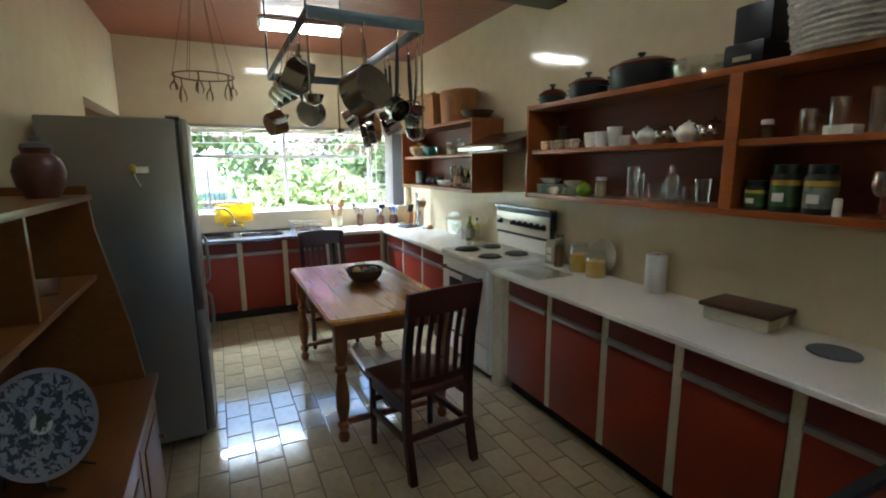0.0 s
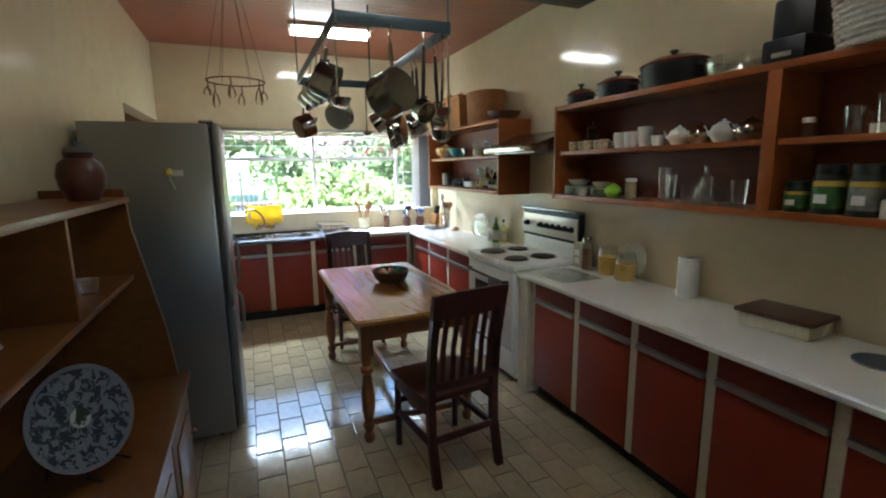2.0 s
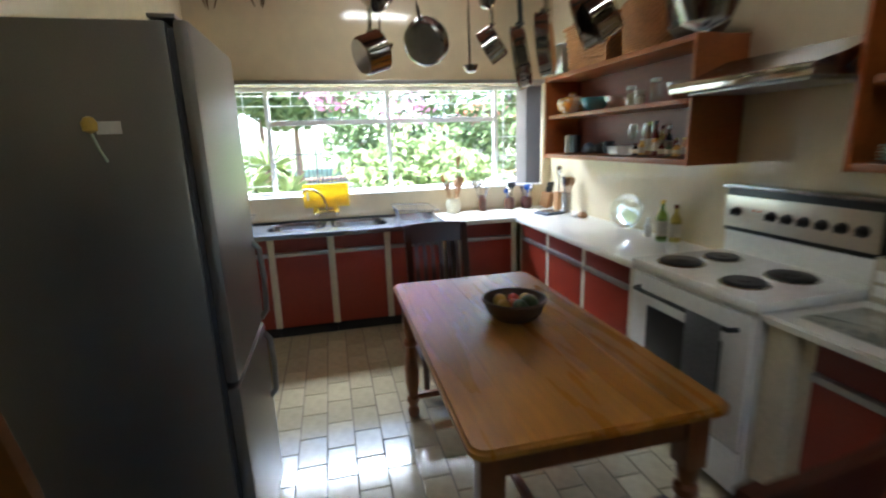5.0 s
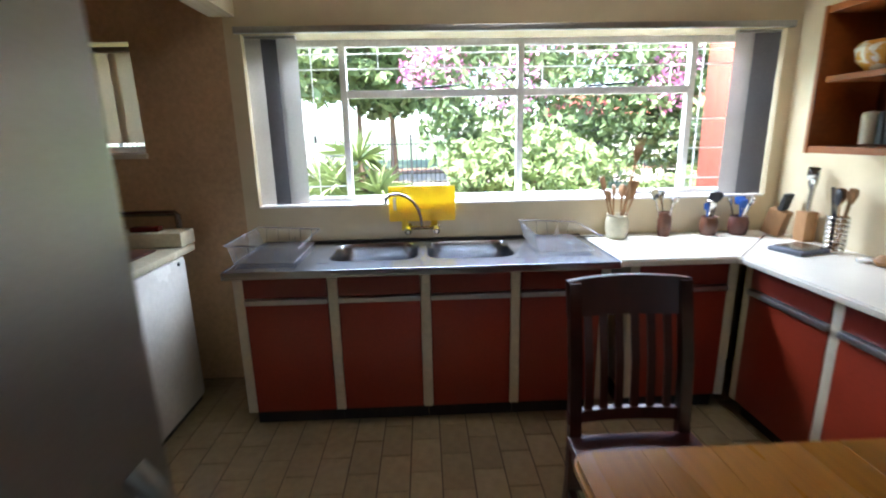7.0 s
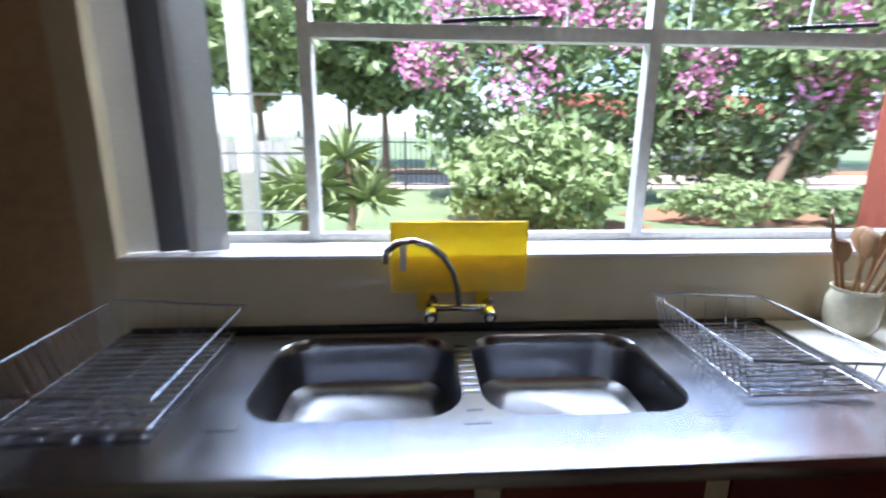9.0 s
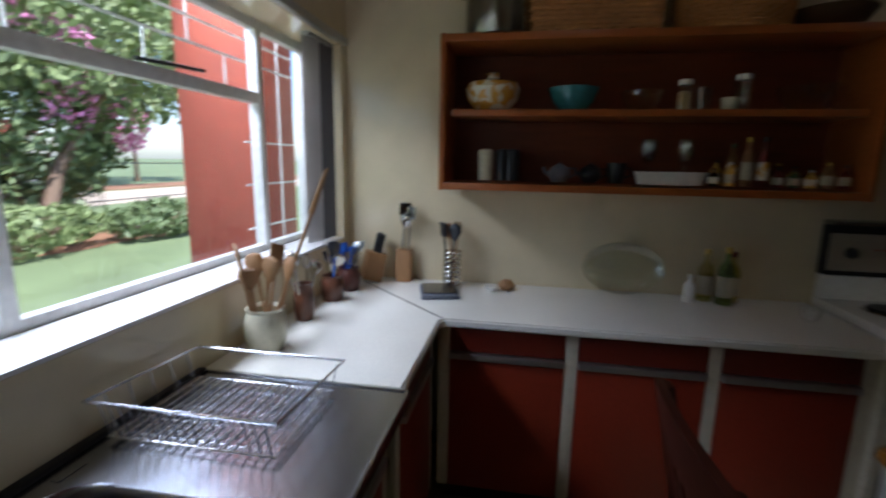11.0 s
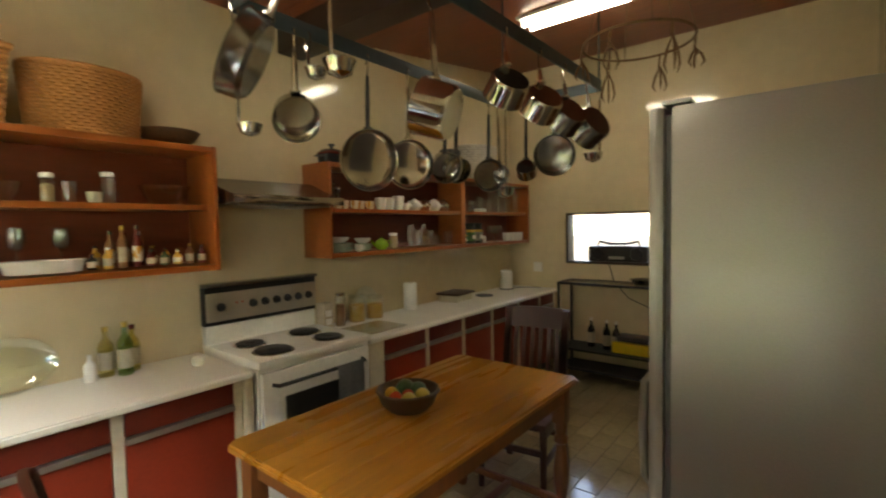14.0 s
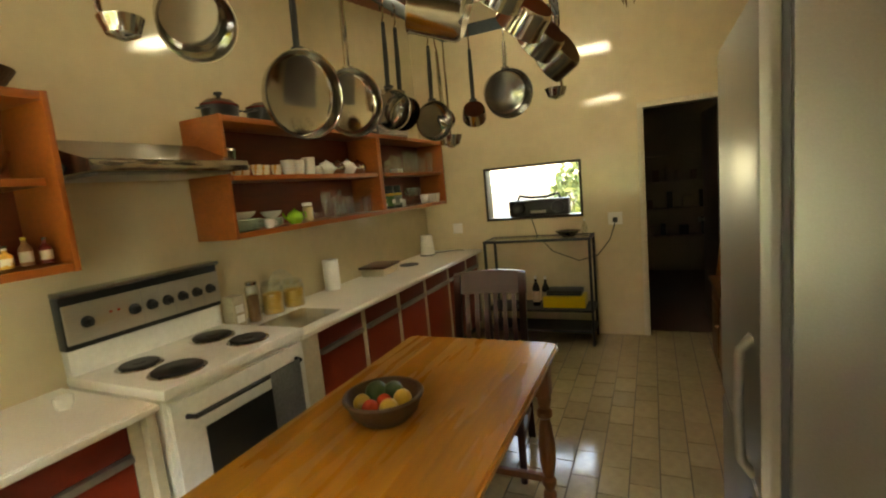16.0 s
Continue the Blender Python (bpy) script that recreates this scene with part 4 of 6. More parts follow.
chair(pose(2.745, 5.27, 0, 0, 0, 180) @ Matrix.Diagonal((1, 1, 0.97, 1)), "dark-stained wooden slat-back chair at the table's window end")


# ---- ceiling lamps ----
def tube_lamp(m, w):
    f = thing("ceiling_light", "fluorescent ceiling light with a bright tube", "ceiling light", m)
    part("tray", bx(-w / 2, w / 2, -0.13, 0.13, -0.03, 0, 0.004), M_WHITE, f)
    for y in (-0.065, 0.065):
        part("tube", tb([(-w / 2 + 0.02, y, -0.055), (w / 2 - 0.02, y, -0.055)], 0.018, 12), M_TUBE, f, "lit fluorescent tube")
        for x in (-w / 2 + 0.012, w / 2 - 0.03):
            part("lamp_holder", bx(x, x + 0.018, y - 0.02, y + 0.02, -0.078, -0.03, 0.003), M_WHITE, f)
    return f


tube_lamp(pose(2.70, 5.72, ZC, 0, 0, -3), 0.78)
tube_lamp(pose(2.72, 2.56, 3.18, -7, 0, 0), 0.8)

# ---- washing machine ----
wm = thing("washing_machine", "white top-loading washing machine with a dark lid", "washing machine", pose(0.3, 6.35, 0))
part("body", bx(-0.02, 0.66, 5.99, 6.62, 0.03, 0.90, 0.03), M_WHITE, wm, world_space=True)
part("base", bx(0.0, 0.64, 6.01, 6.60, 0.0, 0.04), M_BLACK, wm, world_space=True)
part("top_frame", bx(-0.025, 0.665, 5.985, 6.74, 0.90, 0.945, 0.018), M_POTCREAM, wm, "yellowed cream top", world_space=True)
part("lid", bx(0.06, 0.56, 6.03, 6.52, 0.946, 0.958, 0.006), M_BROWNLID, wm, "dark smoked lid", world_space=True)
part("control_panel", bx(-0.02, 0.66, 6.60, 6.76, 0.944, 1.03, 0.012), M_POTCREAM, wm, world_space=True)
part("lid_label", bx(0.2, 0.4, 6.2, 6.26, 0.9585, 0.9605, 0.0005), M_LABEL, wm, world_space=True)
part("side_cap", lt([(0, 0), (0.012, 0), (0.012, 0.003), (0, 0.003)], 12, pose(0.66, 6.53, 0.868, 0, 90, 0)), M_BLACK, wm, world_space=True)
solid("water_pipe", tb([(-0.74, 6.82, 1.11), (0.53, 6.82, 1.11), (0.545, 6.82, 1.095), (0.545, 6.82, 0.90)], 0.018, 10), M_OLDSTEEL, "old grey water pipe along the laundry wall", "pipe")
bm = bmesh.new()
box(bm, 0.36, 0.52, 6.64, 6.70, 1.03, 1.06, 0.01)
solid("soap_packet", bm, M_CASTRED, "red and blue soap packet on the washing machine", "packet")


# ---- small wares ----
def wall_profile(outer, t=0.004):
    """Closes an outer profile into a thin-walled vessel."""
    inner = [(max(r - t, 0), z + (t if k == 0 else 0)) for k, (r, z) in enumerate(outer)]
    return [(0, outer[0][1]), *outer, *[(r, max(z, outer[0][1] + t)) for r, z in reversed(inner)], (0, outer[0][1] + t)]


def cup(x, y, z, r, h, mat, label, handle=True, turn=0, cat="cup", group=""):
    c = thing("cup", label, cat, pose(x, y, z, 0, 0, turn), group)
    part("bowl", lt(wall_profile([(r * 0.7, 0), (r * 0.92, h * 0.35), (r, h)], 0.003), 18), mat, c)
    if handle:
        part("handle", tb([(-r * 0.9, 0, h * 0.8), (-r - 0.022, 0, h * 0.72), (-r - 0.024, 0, h * 0.4), (-r * 0.8, 0, h * 0.25)], 0.004, 6), mat, c)
    return c


def tumbler(x, y, z, r, h, label="clear drinking glass on the shelf"):
    return solid("drinking_glass", lt([(0, 0.004), (r * 0.8, 0), (r, h)], 18), M_GLASS, label, "glass", m=pose(x, y, z))


def goblet(x, y, z, h=0.17):
    return solid("wine_glass", lt([(0, 0), (0.032, 0.001), (0.03, 0.004), (0.005, 0.008), (0.004, h * 0.45), (0.025, h * 0.52), (0.036, h * 0.72), (0.03, h), (0.028, h), (0.034, h * 0.72), (0.022, h * 0.54), (0, h * 0.5)], 16), M_GLASS, "clear stemmed wine glass on the shelf", "glass", m=pose(x, y, z))


def bowl(x, y, z, r, h, mat, label, name="bowl", seg=28):
    return solid(name, lt(wall_profile([(r * 0.45, 0), (r * 0.8, h * 0.4), (r, h)], 0.005), seg), mat, label, "bowl", m=pose(x, y, z))


def plates(x, y, z, r, n, mat, label):
    for k in range(n):
        solid("plate", lt([(0, 0), (r * 0.55, 0), (r * 0.62, 0.004), (r, 0.014), (r, 0.018), (r * 0.6, 0.009), (0, 0.006)], 26), mat, label, "plate", m=pose(x + 0.002 * (k % 2), y, z + 0.012 * k), group="stacked plates")


def teapot(x, y, z, r, mat, label, turn=0):
    t = thing("teapot", label, "teapot", pose(x, y, z, 0, 0, turn))
    part("body", lt([(0, 0), (r * 0.6, 0), (r * 0.95, r * 0.5), (r, r * 0.85), (r * 0.75, r * 1.3), (r * 0.5, r * 1.42), (0, r * 1.42)], 22), mat, t)
    part("lid", lt([(r * 0.5, r * 1.43), (r * 0.4, r * 1.55), (r * 0.1, r * 1.62), (r * 0.16, r * 1.74), (0, r * 1.8)], 16), mat, t)
    part("spout", tb([(r * 0.85, 0, r * 0.6), (r * 1.3, 0, r * 0.9), (r * 1.5, 0, r * 1.35)], [r * 0.22, r * 0.14, r * 0.1], 10), mat, t)
    part("handle", tb([(-r * 0.8, 0, r * 1.25), (-r * 1.4, 0, r * 1.2), (-r * 1.45, 0, r * 0.7), (-r * 0.9, 0, r * 0.4)], r * 0.08, 8), mat, t)
    return t


def jar(x, y, z, r, h, fill, lidmat, label, full=0.7, lid_h=0.02):
    j = thing("storage_jar", label, "jar", pose(x, y, z))
    part("glass", lt([(0, 0.001), (r * 0.96, 0), (r, 0.01), (r, h * 0.9), (r * 0.85, h)], 22), M_GLASS, j)
    if fill:
        part("contents", lt([(0, 0.005), (r - 0.005, 0.005), (r - 0.005, h * full), (r * 0.5, h * full + 0.006), (0, h * full + 0.008)], 18), fill, j)
    part("lid", lt([(0, h), (r * 0.9, h), (r * 0.92, h + lid_h), (r * 0.6, h + lid_h + 0.003), (0, h + lid_h + 0.004)], 20), lidmat, j)
    return j


def bottle(x, y, z, r, h, mat, capmat, label, tag=None, name="bottle"):
    b = thing(name, label, "bottle", pose(x, y, z))
    part("body", lt([(0, 0), (r * 0.95, 0), (r, 0.006), (r, h * 0.58), (r * 0.85, h * 0.66), (r * 0.36, h * 0.78), (r * 0.34, h * 0.95), (0, h * 0.95)], 16), mat, b)
    part("cap", lt([(r * 0.38, h * 0.9), (r * 0.42, h), (0, h)], 12), capmat, b)
    if tag:
        part("label_band", lt([(r * 1.015, h * 0.14), (r * 1.02, h * 0.5)], 16), tag, b, "paper label")
    return b


def casserole(x, y, z, r, h, label, stretch=1.25):
    c = thing("casserole", label, "casserole", pose(x, y, z))
    s = Matrix.Diagonal((1, stretch, 1, 1))
    part("pot", lt([(0, 0), (r * 0.85, 0), (r * 0.97, h * 0.2), (r, h), (0, h)], 28, s), M_CASTBLACK, c)
    lid = part("lid", lt([(r * 1.03, h), (r * 1.03, h + 0.01), (r * 0.7, h + 0.035), (r * 0.15, h + 0.048), (0, h + 0.048)], 28, s), M_CASTRED, c, "dark red domed lid")
    part("knob", lt([(0.01, h + 0.046), (0.012, h + 0.06), (0.024, h + 0.068), (0.022, h + 0.078), (0, h + 0.08)], 14), M_CASTBLACK, lid)
    for sgn in (-1, 1):
        part("handle", bx(-0.04, 0.04, sgn * r * stretch - 0.022, sgn * r * stretch + 0.022, h * 0.72, h * 0.86, 0.006), M_CASTBLACK, c)
    return c


Z1, Z2, ZT = 1.4525, 1.7635, 2.081   # standing levels of the long shelf
rnd = random.Random(11)
for k in range(5):
    cup(4.02 + 0.02 * (k % 2), 3.66 - 0.078 * k, Z2, 0.034, 0.062, M_YELLOWCHINA, "small yellow patterned cup on the shelf", True, 160, group="yellow cups")
cof = thing("coffee_plunger", "glass coffee jug with a metal frame", "coffee jug", pose(4.14, 3.60, Z2))
part("beaker", lt(wall_profile([(0.045, 0.005), (0.05, 0.14), (0.056, 0.15)], 0.003), 18), M_GLASS, cof)
part("plunger_lid", lt([(0, 0.15), (0.055, 0.15), (0.05, 0.165), (0.006, 0.17), (0.006, 0.2), (0.012, 0.205), (0, 0.215)], 18), M_POLISH, cof)
for k, (y, r, h) in enumerate(((3.22, 0.045, 0.095), (3.13, 0.045, 0.095), (3.02, 0.046, 0.115), (2.93, 0.035, 0.06))):
    cup(4.04, y, Z2, r, h, M_CHINA, "plain white mug on the shelf", True, 150 + 20 * k, "mug", "white mugs")
for y, r, m_ in ((2.80, 0.06, M_CHINA), (2.67, 0.062, M_POLISH), (2.54, 0.065, M_CHINA), (2.40, 0.066, M_POLISH)):
    teapot(4.06, y, Z2, r, m_, "small white and silver teapot on the shelf", rnd.choice((80, 100, -90)))
plates(4.06, 3.63, Z1, 0.105, 5, M_CHINAGREEN, "pale green dinner plate in a stack")
bowl(4.06, 3.63, Z1 + 0.068, 0.08, 0.04, M_CHINA, "white bowl on stacked plates")
plates(4.06, 3.40, Z1, 0.07, 4, M_CHINAGREEN, "pale green side plate in a stack")
bowl(4.06, 3.40, Z1 + 0.056, 0.065, 0.04, M_CHINA, "white bowl on stacked plates")
cup(3.985, 3.50, Z1, 0.032, 0.05, M_CHINA, "small white cup before the plates")
teapot(4.02, 3.24, Z1, 0.055, M_LIME, "lime green round teapot on the shelf", 70)
jar(4.03, 3.10, Z1, 0.038, 0.105, M_OATS, M_CHINA, "white storage canister on the shelf", 0.9)
for y, r, h in ((2.98, 0.03, 0.05), (2.87, 0.036, 0.19), (2.80, 0.03, 0.15), (2.70, 0.045, 0.1), (2.60, 0.03, 0.14), (2.50, 0.045, 0.09), (2.40, 0.04, 0.13)):
    tumbler(4.04 + rnd.uniform(-0.03, 0.04), y, Z1, r, h, "clear glass vessel on the shelf")
bottle(4.1, 2.64, Z1, 0.045, 0.2, M_GLASS, M_GLASS, "clear glass decanter on the shelf", name="decanter")
jar(4.04, 2.14, Z2, 0.028, 0.06, None, M_CHINA, "small glass jar with a white lid")
cup(4.04, 1.98, Z2, 0.036, 0.11, M_GLASS, "clear glass beer mug on the shelf", True, 90, "mug")
solid("carton", bx(3.98, 4.06, 1.80, 1.90, Z2, Z2 + 0.035, 0.003), M_CHINA, "small white carton on the shelf", "box")
for k in range(9):
    tumbler(4.0 + 0.09 * (k % 2), 1.86 - 0.085 * k, Z2, 0.034, 0.14 + 0.03 * ((k * 7) % 3), "tall clear drinking glass on the shelf")
def labelled_tub(y, r, h, wrap, label):
    j = thing("supplement_tub", label, "tub", pose(4.03, y, Z1))
    part("body", lt([(0, 0), (r * 0.96, 0), (r, 0.008), (r, h * 0.74), (r * 0.86, h * 0.80), (0, h * 0.80)], 24), M_TUB, j)
    part("wrapper", lt([(r * 1.012, h * 0.12), (r * 1.016, h * 0.13), (r * 1.016, h * 0.54), (r * 1.012, h * 0.55)], 24), wrap, j, "printed paper wrapper")
    part("band", lt([(r * 1.012, h * 0.56), (r * 1.018, h * 0.57), (r * 1.018, h * 0.66), (r * 1.012, h * 0.67)], 24), M_YEL_FRUIT, j, "yellow printed band")
    part("picture", bx(-r * 1.03, -r * 0.9, -r * 0.4, r * 0.4, h * 0.22, h * 0.40, 0.001), M_CHINA, j, "pale printed patch")
    part("lid", lt([(r * 0.9, h * 0.80), (r * 0.92, h * 0.82), (r * 0.92, h * 0.98), (r * 0.86, h), (0, h)], 24), M_TUB, j, "dark screw lid")


labelled_tub(2.15, 0.045, 0.13, M_GREENWRAP, "small dark green tub on the shelf")
labelled_tub(2.03, 0.056, 0.20, M_GREENWRAP, "dark tub with a green and yellow label on the shelf")
labelled_tub(1.90, 0.056, 0.20, M_PALEWRAP, "dark tub with a pale and yellow label on the shelf")
solid("salt_pot", lt([(0, 0), (0.016, 0), (0.016, 0.06), (0.012, 0.07), (0, 0.07)], 12), M_CHINA, "small white pot on the shelf", "pot", m=pose(3.99, 1.82, Z1))
for y in (1.70, 1.62, 1.54, 1.45):
    goblet(4.02 + rnd.uniform(-0.03, 0.05), y, Z1)
for k in range(4):
    cup(4.02, 1.34 - 0.095 * k, Z1, 0.042, 0.09, M_CHINA, "plain white mug on the shelf", True, 100, "mug", "white mugs")

casserole(4.07, 3.66, ZT, 0.085, 0.065, "small black casserole with a dark red lid")
casserole(4.07, 3.30, ZT, 0.11, 0.085, "black casserole with a dark red lid")
casserole(4.08, 2.89, ZT, 0.135, 0.12, "large black casserole with a dark red lid", 1.45)
solid("glass_dish", lt(wall_profile([(0.12, 0), (0.135, 0.05), (0.14, 0.085)], 0.006), 28, Matrix.Diagonal((0.9, 1.1, 1, 1))), M_GLASS, "clear glass oven dish on top of the shelf", "dish", m=pose(4.08, 2.52, ZT))
bk = thing("food_processor", "black kitchen machine on top of the shelf", "kitchen machine", pose(4.08, 2.24, ZT))
part("base", bx(-0.11, 0.11, -0.09, 0.09, 0, 0.10, 0.02), M_BLACK, bk)
part("column", bx(-0.06, 0.08, -0.085, 0.085, 0.10, 0.27, 0.02), M_BLACK, bk)
part("badge", bx(-0.113, -0.109, -0.04, 0.04, 0.02, 0.04, 0.001), M_LABEL, bk, "pale lettering bars")


def basket(m, r0, r1, h, mat, label, stretch=1.0, rows=12, spokes=40):
    """Woven walls: each round of cane winds in and out of the spokes."""
    b = thing("basket", label, "basket", m)
    bm = bmesh.new()
    for k in range(rows):
        z = h * (k + 0.5) / rows
        r = r0 + (r1 - r0) * z / h
        pts = [((r + 0.005 * math.cos(math.pi * j + k * math.pi)) * math.cos(math.pi * j / (spokes / 2)), stretch * (r + 0.005 * math.cos(math.pi * j + k * math.pi)) * math.sin(math.pi * j / (spokes / 2)), z) for j in range(spokes)]
        tube(bm, pts, h / rows * 0.5, 6, True)
    part("weave", bm, mat, b)
    part("inside", lt(wall_profile([(r0 - 0.006, 0.0), (r1 - 0.006, h)], 0.004), spokes, Matrix.Diagonal((1, stretch, 1, 1))), mat, b)
    part("rim", tb([(r1 * math.cos(a * 0.157), stretch * r1 * math.sin(a * 0.157), h) for a in range(40)], 0.011, 8, True), mat, b)
    return b


basket(pose(4.06, 1.86, ZT), 0.15, 0.19, 0.32, M_WICKERW, "large white-painted wicker basket on the shelf", 1.3, rows=14)
# wares on and in the second shelf
ZB = 2.077
pot = thing("stock_pot", "large dull aluminium stock pot on the shelf", "pot", pose(4.06, 6.05, ZB))
part("body", lt(wall_profile([(0.155, 0), (0.16, 0.01), (0.16, 0.215), (0.168, 0.22)], 0.004), 36), M_OLDSTEEL, pot)
for s in (-1, 1):
    part("handle", tb([(0, s * 0.16, 0.19), (0.02, s * 0.20, 0.2), (0.06, s * 0.19, 0.2), (0.07, s * 0.15, 0.19)], 0.006), M_OLDSTEEL, pot)
hb = thing("picnic_basket", "rectangular brown wicker hamper on the shelf", "basket", pose(4.07, 5.66, ZB))
bm = bmesh.new()
for k in range(15):
    z, g = 0.012 + 0.019 * k, 0.0016 * k
    pts, n = [], 14
    per = [(-0.13 - g, -0.25 - g), (0.13 + g, -0.25 - g), (0.13 + g, 0.25 + g), (-0.13 - g, 0.25 + g)]
    for a, b in zip(per, per[1:] + per[:1]):
        for j in range(n):
            f = j / n
            w = 0.005 * (1 if (j + k) % 2 else -1)
            nx, ny = (b[1] - a[1]), -(b[0] - a[0])
            q = math.hypot(nx, ny)
            pts.append((a[0] + (b[0] - a[0]) * f + nx / q * w, a[1] + (b[1] - a[1]) * f + ny / q * w, z))
    tube(bm, pts, 0.0105, 6, True)
part("weave", bm, M_WICKER, hb)
part("body", bx(-0.135, 0.135, -0.255, 0.255, 0, 0.29), M_WICKER, hb)
part("lid", bx(-0.165, 0.165, -0.285, 0.285, 0.29, 0.315, 0.008), M_WICKER, hb)
part("rim", tb([(-0.165, -0.285, 0.3), (0.165, -0.285, 0.3), (0.165, 0.285, 0.3), (-0.165, 0.285, 0.3)], 0.014, 8, True), M_WICKER, hb)
part("grip", tb([(-0.15, -0.06, 0.315), (-0.15, -0.04, 0.345), (-0.15, 0.04, 0.345), (-0.15, 0.06, 0.315)], 0.009), M_WICKER, hb)
part("stick", tb([(-0.12, -0.27, 0.327), (-0.14, 0.2, 0.33)], 0.007), M_SPOON, hb)
basket(pose(4.07, 5.10, ZB), 0.15, 0.165, 0.29, M_WICKER, "oval golden wicker basket on the shelf", 1.4, rows=20, spokes=60)
bowl(4.07, 4.74, ZB, 0.155, 0.075, M_BOWL, "dark wooden bowl on the shelf")
by = thing("soup_tureen", "yellow and white patterned lidded tureen", "tureen", pose(4.06, 6.08, Z2))
part("bowl", lt([(0, 0), (0.07, 0), (0.115, 0.05), (0.125, 0.10), (0, 0.10)], 28), M_YELLOWCHINA, by)
part("lid", lt([(0.125, 0.10), (0.11, 0.125), (0.03, 0.145), (0.022, 0.16), (0.028, 0.17), (0, 0.175)], 28), M_YELLOWCHINA, by)
bowl(4.05, 5.72, Z2, 0.11, 0.10, M_TEAL, "teal glazed mixing bowl on the shelf")
bowl(4.05, 5.43, Z2, 0.09, 0.085, M_GLASS, "clear glass bowl on the shelf")
jar(4.04, 5.26, Z2, 0.03, 0.11, M_OATS, M_CHINA, "white-topped storage jar on the shelf")
tumbler(4.05, 5.18, Z2, 0.035, 0.1)
cup(3.99, 5.10, Z2, 0.033, 0.05, M_POTCREAM, "small beige cup on the shelf", False)
jar(4.05, 5.03, Z2, 0.032, 0.13, None, M_CHINA, "glass storage jar with a white lid")
bowl(4.06, 4.77, Z2, 0.12, 0.10, M_GLASS, "large clear glass bowl on the shelf")
for y, mm in ((6.10, M_POTCREAM), (6.02, M_CASTBLACK), (5.98, M_CASTBLACK)):
    solid("canister", lt([(0, 0), (0.034, 0), (0.036, 0.13), (0.03, 0.14), (0, 0.145)], 16), mm, "small patterned canister on the shelf", "canister", m=pose(4.05, y, Z1))
teapot(4.04, 5.76, Z1, 0.05, M_CLOTH, "dark blue-grey teapot on the shelf", 90)
teapot(4.06, 5.62, Z1, 0.05, M_CASTBLACK, "small black teapot on the shelf", 90)
cup(4.05, 5.51, Z1, 0.04, 0.09, M_CASTBLACK, "dark mug on the shelf", True, 90, "mug")
solid("oval_dish", lt(wall_profile([(0.09, 0), (0.10, 0.05), (0.105, 0.055)], 0.005), 30, Matrix.Diagonal((0.8, 1.5, 1, 1))), M_CHINA, "long white oval serving dish", "dish", m=pose(4.02, 5.29, Z1))
for y in (5.36, 5.20):
    goblet(4.14, y, Z1 + 0.0, 0.2)
caps = [M_CASTRED, M_BLACK, M_CHINA, M_GRN_FRUIT, M_YEL_FRUIT]
fills = [M_SPICE, M_OIL, M_GRN_FRUIT, M_WINE, M_CASTRED, M_PASTA]
for k in range(17):
    y = 5.12 - 0.031 * k
    h = (0.09 if k < 3 else 0.19 if k < 8 else 0.085) + rnd.uniform(-0.015, 0.02)
    bottle(4.0 + 0.07 * (k % 2), y, Z1, 0.021, h, rnd.choice(fills), caps[k % 5], "small sauce or spice bottle on the shelf", M_LABEL if k % 3 else M_YELLOWCHINA, "spice_bottle")

# ---- on the worktops ----
tw = thing("paper_towel_roll", "upright white paper towel roll on the worktop", "paper towel", pose(4.17, 2.76, 0.90))
part("roll", lt([(0.02, 0), (0.058, 0), (0.06, 0.004), (0.06, 0.226), (0.058, 0.23), (0.02, 0.23)], 28), M_PAPER, tw)
part("core", lt([(0.02, 0.23), (0.02, 0.0), (0.018, 0.0), (0.018, 0.23)], 16), M_SPOON, tw)
od = thing("lidded_dish", "cream oven dish with a brown lid on the worktop", "dish", pose(4.10, 2.18, 0.90, 0, 0, 6))
part("dish", bx(-0.11, 0.11, -0.15, 0.15, 0, 0.065, 0.02), M_POTCREAM, od)
part("lid", bx(-0.125, 0.125, -0.165, 0.165, 0.066, 0.088, 0.009), M_BROWNLID, od, "flat brown lid")
solid("trivet", lt([(0, 0), (0.09, 0), (0.092, 0.004), (0.088, 0.009), (0, 0.009)], 30), M_CLOTH, "round blue-grey mat on the worktop", "mat", m=pose(4.03, 1.78, 0.90))
jar(4.15, 3.40, 0.90, 0.066, 0.185, M_PASTA, M_GLASS, "square-shouldered glass jar of dry pasta")
jar(4.14, 3.22, 0.90, 0.070, 0.16, M_PASTA, M_GLASS, "low glass jar of dry grains")
dp = lt([(0, 0), (0.08, 0.0), (0.09, 0.006), (0.125, 0.014), (0.126, 0.018), (0.088, 0.01), (0, 0.006)], 32)
solid("plate", dp, M_POTCREAM, "patterned plate leaning against the wall", "plate", m=pose(4.225, 3.24, 1.025, 0, -80, 0))
jar(4.12, 3.585, 0.90, 0.038, 0.225, M_SPICE, M_POLISH, "tall glass shaker with a steel lid")
sc = thing("storage_tin", "small square beige tin with pale labels beside the stove", "tin", pose(4.16, 3.695, 0.90))
part("body", bx(-0.045, 0.045, -0.045, 0.045, 0, 0.185, 0.008), M_LABEL, sc)
for z in (0.05, 0.11):
    part("face_label", bx(-0.0475, -0.0445, -0.027, 0.027, z - 0.022, z + 0.022, 0.001), M_CHINA, sc)
solid("glass_board", bx(3.70, 4.02, 3.30, 3.68, 0.901, 0.908, 0.003), M_GLASS, "clear glass chopping board on the worktop", "chopping board")
